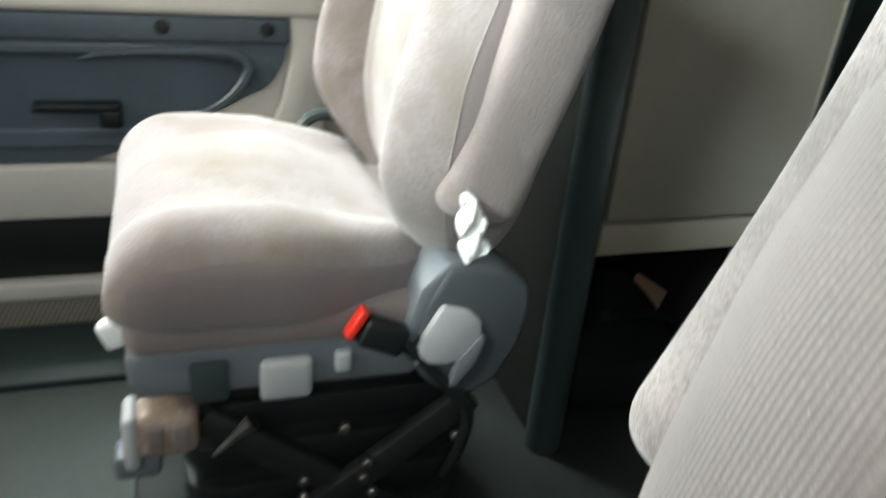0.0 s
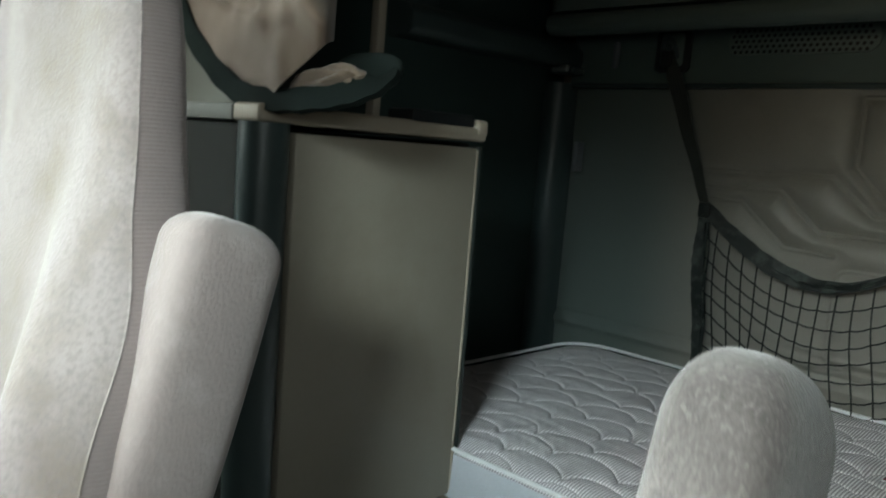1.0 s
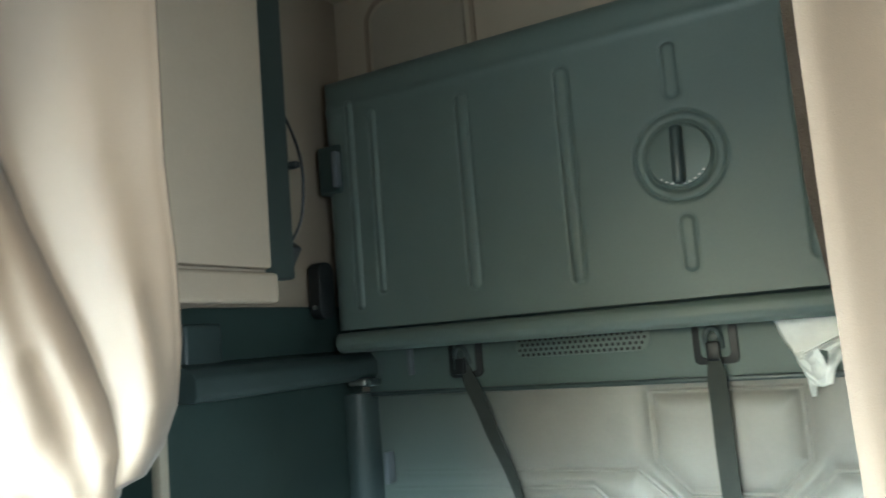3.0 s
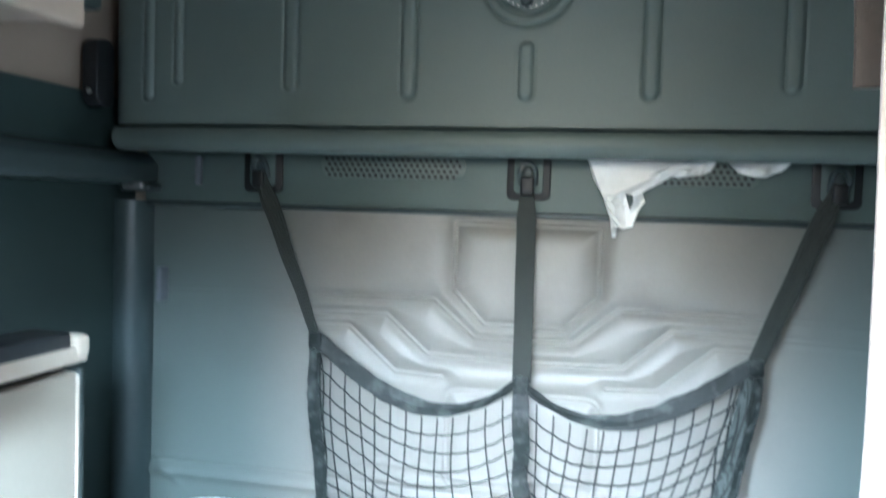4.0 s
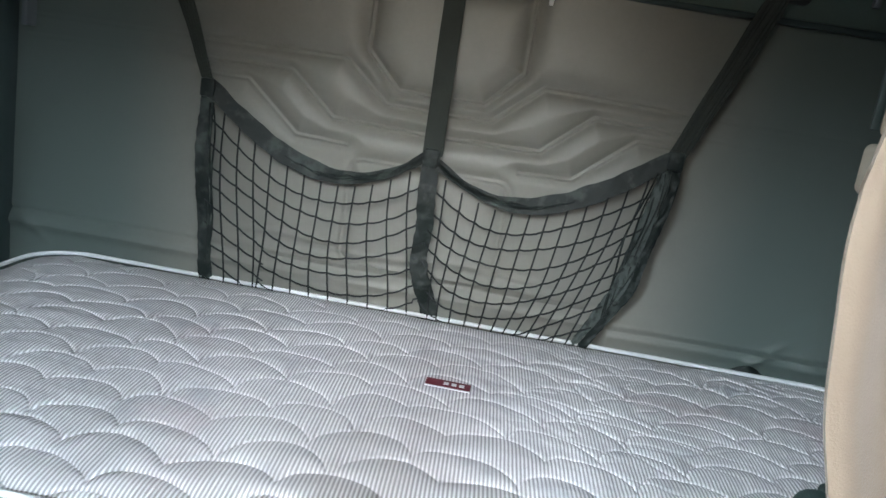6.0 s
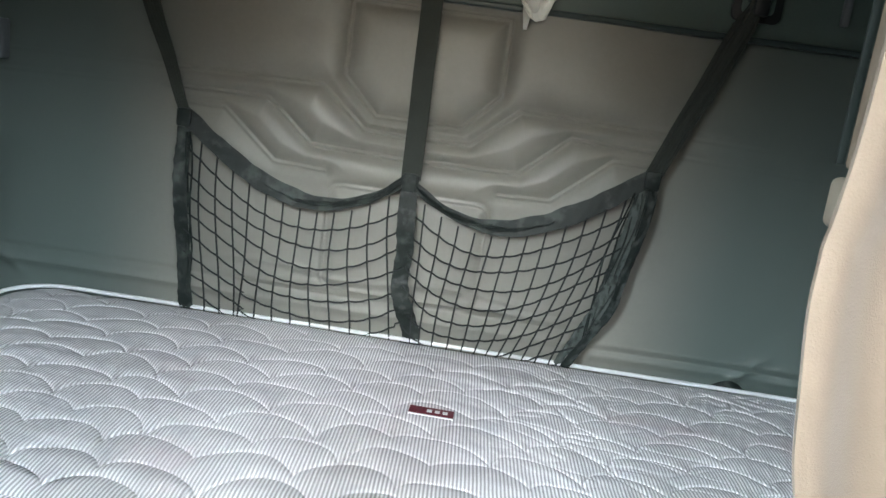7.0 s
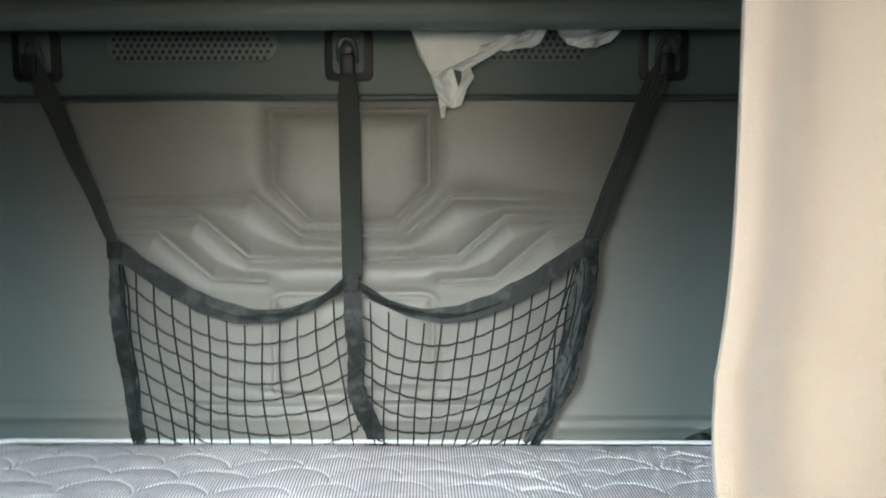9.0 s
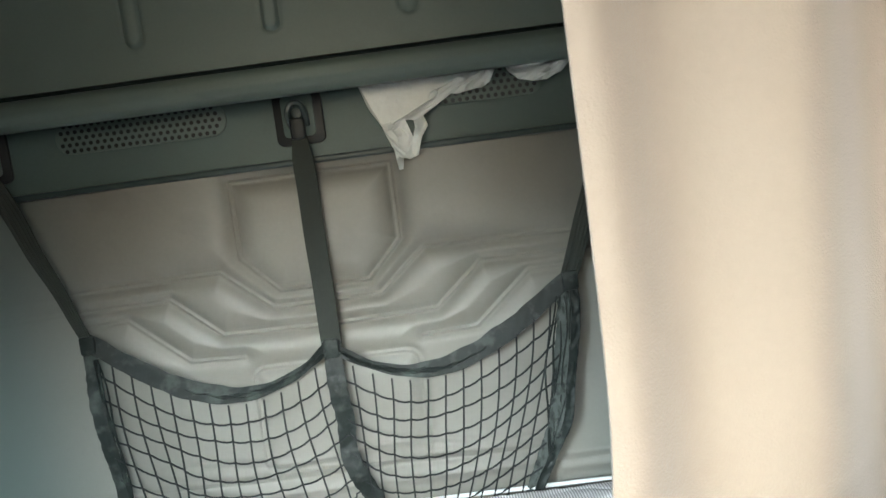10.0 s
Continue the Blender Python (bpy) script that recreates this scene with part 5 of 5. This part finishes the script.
# ---- passenger door ----
door = thing("door_1", (-1.12, -0.38, 0.0), "ivory passenger door with blue-grey pocket and a large window", "door", kind="structure")
part("shell", box(-1.16, -1.1, -0.95, 0.185, 0.0, 0.8, 0.004), IVORY, door)
part("sill_top", prism([(-1.155, 0.8), (-1.155, 0.755), (-1.055, 0.722), (-1.045, 0.735), (-1.05, 0.765), (-1.085, 0.795)], "y", -0.95, 0.12, 0.006, 2), IVORY, door)
part("rear_edge", prism([(0.035, 0.735), (0.12, 0.75), (0.12, 0.47), (0.03, 0.33), (-0.06, 0.33), (-0.03, 0.43), (0.02, 0.54), (0.045, 0.64)], "x", -1.1, -1.062, 0.01, 3), IVORY, door)
part("lower_band", box(-1.105, -1.058, -0.95, 0.1, 0.29, 0.412, 0.012, 3), IVORY, door)
part("map_pocket", box(-1.105, -1.075, -0.95, 0.1, 0.145, 0.295, 0.006), BLACK, door, "dark open map pocket")
part("pocket_lip", box(-1.105, -1.045, -0.95, 0.1, 0.105, 0.148, 0.01, 3), IVORY, door)
grille = part("speaker_panel", box(-1.105, -1.06, -0.95, 0.1, -0.0, 0.108, 0.006), TRIM_TAN, door)
holes = []
for i in range(44):
    for j in range(9):
        y, z = -0.66 + i * 0.011 + (j % 2) * 0.0055, 0.008 + j * 0.0105
        holes.append(([(-1.0592, y + 0.0034 * math.cos(q * math.pi / 2), z + 0.0034 * math.sin(q * math.pi / 2)) for q in range(4)], [(0, 1, 2, 3)]))
part("speaker_holes", merged(holes), BLACK, grille, smooth=False, kind="stuff")


def pocket_sheet(u, v):
    z = 0.415 + 0.255 * v
    right = 0.035 - 0.42 * (1 - v) ** 2.2
    y = -0.93 + (right + 0.93) * u
    e = ((y + 0.36) / 0.33) ** 4 + ((z - 0.55) / 0.088) ** 4
    x = -1.072 - 0.028 / (1 + np.exp((e - 1) * 7)) + 0.012 * bell(e - 1.35, 0.35)
    return x, y, z


part("door_pocket", thick(grid(90, 40, pocket_sheet), 0.02, (-1, 0, 0)), BLUE_GREY, door, "blue-grey moulded pull pocket")
rim = smooth_line([(-1.066, -0.37, 0.632), (-1.066, -0.3, 0.645), (-1.066, -0.18, 0.65), (-1.066, -0.08, 0.648), (-1.066, -0.045, 0.622), (-1.066, -0.062, 0.58), (-1.067, -0.1, 0.542), (-1.068, -0.15, 0.518), (-1.069, -0.22, 0.512)], 6)
part("pocket_rim", tube(rim, lambda t: 0.004 + 0.008 * math.sin(math.pi * t), 8), BLUE_GREY, door, "glossy rounded rim of the pull pocket")
strip = part("pull_strip", box(-1.105, -1.056, -0.95, 0.04, 0.668, 0.722, 0.008, 3), BLUE_GREY, door)
for y in (-0.212, -0.007):
    part("screw_well", disc((-1.057, y, 0.699), "x", 0.015, 0.003, 20, 0.001), BLACK, strip)
handle = part("door_handle", box(-1.085, -1.05, -0.465, -0.3, 0.524, 0.545, 0.008, 3), BLACK, door, "black inner door handle")
part("handle_stub", box(-1.085, -1.052, -0.345, -0.3, 0.49, 0.53, 0.008, 3), BLACK, handle)
part("corner_cover", prism([(-0.02, 0.775), (0.03, 0.8), (0.07, 0.855), (0.085, 0.885), (0.12, 0.885), (0.125, 0.76), (-0.02, 0.755)], "x", -1.11, -1.055, 0.012, 3), IVORY, door)
part("cover_hole", disc((-1.055, 0.085, 0.81), "x", 0.009, 0.002, 12), BLACK, door)
opening = round_outline(-0.86, 0.1, 0.79, 1.62, 0.13, 8)
outer = round_outline(-0.93, 0.128, 0.76, 1.7, 0.14, 8)
n = len(opening)
v = [(-1.135, y, z) for y, z in opening] + [(-1.135, y, z) for y, z in outer] + [(-1.095, y, z) for y, z in opening] + [(-1.095, y, z) for y, z in outer]
fc = []
for i in range(n):
    j = (i + 1) % n
    fc += [(i, j, n + j, n + i), (2 * n + i, 3 * n + i, 3 * n + j, 2 * n + j), (i, 2 * n + i, 2 * n + j, j), (n + i, n + j, 3 * n + j, 3 * n + i)]
window = part("window_frame", (v, fc), BLACK, door, "black rubber window seal")
pane = part("pane", prism(round_outline(-0.87, 0.11, 0.78, 1.63, 0.13, 8), "x", -1.12, -1.116), GLASS, window, smooth=False)
pane.visible_shadow = False
part("rear_frame", box(-1.16, -1.085, 0.128, 0.172, 0.75, 1.72, 0.01, 3), IVORY, door, "bright painted door frame")
part("front_frame", box(-1.16, -1.085, -0.95, -0.93, 0.75, 1.72, 0.004), IVORY, door)
part("top_frame", box(-1.16, -1.085, -0.95, 0.172, 1.69, 1.73, 0.004), IVORY, door)
part("door_seal", box(-1.13, -1.078, 0.176, 0.2, 0.0, 1.74, 0.008, 2), SLATE, door, "grey rubber door seal")

part("threshold", prism([(-1.1, 0.0), (-0.86, 0.0), (-0.86, 0.02), (-0.9, 0.032), (-1.1, 0.036)], "y", -0.95, 0.18, 0.004), CHARCOAL, kind="structure", label="dark ribbed door threshold", category="threshold")
floor_mat = thing("floor_mat", (-0.6, -0.6, 0.0), "grey rubber mat in the passenger footwell", "floor mat")
part("mat", box(-0.85, -0.2, -1.2, -0.3, 0.0, 0.012, 0.004), RUBBER, floor_mat)

belt = thing("seat_belt", (-1.06, 0.27, 1.0), "black seat belt with an orange sleeve on the door pillar", "seat belt")
part("webbing", strap(smooth_line([(-1.07, 0.3, 1.6), (-1.062, 0.29, 1.3), (-1.055, 0.27, 1.0), (-1.05, 0.26, 0.75), (-1.045, 0.25, 0.55)], 6), 0.046, (1, -0.35, 0), 0.002), WEBBING, belt)
part("orange_sleeve", strap([(-1.06, 0.243, 1.17), (-1.056, 0.24, 1.08), (-1.052, 0.232, 0.97)], [0.02, 0.03, 0.02], (1, -0.4, 0), 0.004), ORANGE, belt, "orange belt sleeve")
part("pillar_trim", box(-1.1, -1.07, 0.2, 0.225, 0.5, 1.74, 0.008, 3), BEIGE, wall_left)

# ---- driver side: low locker, wall cupboard and hanging curtain ----
locker = thing("side_locker", (0.8, 0.68, 0.0), "low dark-cornered locker beside the bunk on the driver side", "locker")
part("body", box(0.552, 1.095, 0.5, 0.885, 0.0, 0.762, 0.006), TRIM_TAN, locker)
part("corner_post", box(0.524, 0.584, 0.8, 0.9, 0.0, 0.784, 0.022, 4), CHARCOAL, locker)
part("top_cap", box(0.552, 1.095, 0.5, 0.9, 0.763, 0.788, 0.008, 3), CHARCOAL, locker)

closet = thing("wall_cupboard", (0.8, 0.68, 1.09), "beige wall cupboard behind the driver side curtain", "cupboard")
part("body", box(0.532, 1.095, 0.66, 0.9, 1.095, 2.6, 0.006), BEIGE, closet)
part("door", box(0.512, 0.533, 0.68, 0.892, 1.146, 2.55, 0.006, 2), BEIGE, closet)
part("edge_bead", box(0.506, 0.514, 0.893, 0.897, 1.15, 2.55, 0.001), DARK_EDGE, closet)
part("bottom_rail", box(0.508, 0.536, 0.66, 0.905, 1.088, 1.138, 0.008, 3), TRIM_TAN, closet)

drape = thing("curtain", (0.7, 0.6, 0.82), "beige sleeper curtain hanging in soft folds beside the driver seat", "curtain", "sleeper curtains")


def drape_edge(z):
    return 0.359 + 0.004 / (1 + np.exp((z - 1.4) / 0.05)) - 0.008 * bell(z - 1.09, 0.06) + 0.028 / (1 + np.exp((z - 0.965) / 0.022))


def drape_sheet(u, v):
    z = 2.58 - 1.76 * v
    x = drape_edge(z) + 0.68 * u
    y = 0.552 - 0.032 * np.exp(-((u - 0.01) / 0.04) ** 2) - 0.018 * np.sin(u * 15 + 0.5 + 0.5 * np.sin(v * 3)) * u
    y = y + 0.036 * bell(x - 0.53 - 0.03 * (z - 1.25), 0.045) - 0.014 * bell(x - 0.47 - 0.03 * (z - 1.25), 0.035) - 0.018 * bell(x - 0.6, 0.035)
    # a sewn pleat crosses the cloth, and it puckers a little below it
    y = y + 0.004 * bell(z - 1.12 + 0.05 * (x - 0.4), 0.004) - 0.006 * bell(z - 1.05, 0.05) * np.exp(-u * 4) - 0.006 * np.sin(u * 37 + v * 2) * u
    return x, y, z


part("cloth", thick(grid(100, 160, drape_sheet), 0.004), CURTAIN, drape)
band = [(float(drape_edge(np.array(z))) - 0.009 * min(1.0, max(0.0, (z - 1.5) / 0.08)) + 0.012, 0.573 + 0.003 * math.sin(z * 17), z) for z in np.linspace(1.45, 2.56, 40)]
part("edge_band", strap(band, 0.03, (0, -1, 0), 0.003), BROWN_BAND, drape, "dark band along the curtain edge")

# ---- outside ----
part("ground", box(-60, 60, -60, 60, -1.25, -1.2), ASPHALT, kind="structure", label="dusty pale concrete yard outside", category="ground")
trailer = thing("parked_trailer", (-9, 0.5, -1.2), "low white parked trailer seen through the window", "trailer")
part("box_body", box(-10.2, -8.2, -3.5, 4.5, -0.48, 0.16, 0.14, 4), OUTSIDE_WHITE, trailer)
part("side_rail", box(-8.32, -8.18, -3.4, 4.4, -0.52, -0.46, 0.02), SLATE, trailer)
for y in (-0.55, 1.25):
    tyre = part("tyre", disc((-8.3, y, -0.85), "x", 0.35, -0.26, 32, 0.03), BLACK, trailer)
    part("rim", disc((-8.29, y, -0.85), "x", 0.19, 0.02, 24, 0.01), SLATE, tyre)
depot = thing("depot_building", (-14.5, 1, -1.2), "low grey depot building with a white roller door", "building")
part("depot_wall", box(-17, -14.2, -9, 14, -1.2, 0.75, 0.02), OUTSIDE_GREY, depot)
part("depot_roof", box(-17.2, -14.0, -9.2, 14.2, 0.752, 0.86, 0.02), OUTSIDE_WHITE, depot)
part("roller_door", box(-14.2, -14.12, 0.4, 1.35, -1.2, 0.62, 0.02), OUTSIDE_WHITE, depot, "white roller door")
part("roller_door", box(-14.2, -14.12, -2.4, -1.1, -1.2, 0.62, 0.02), OUTSIDE_WHITE, depot, "white roller door")
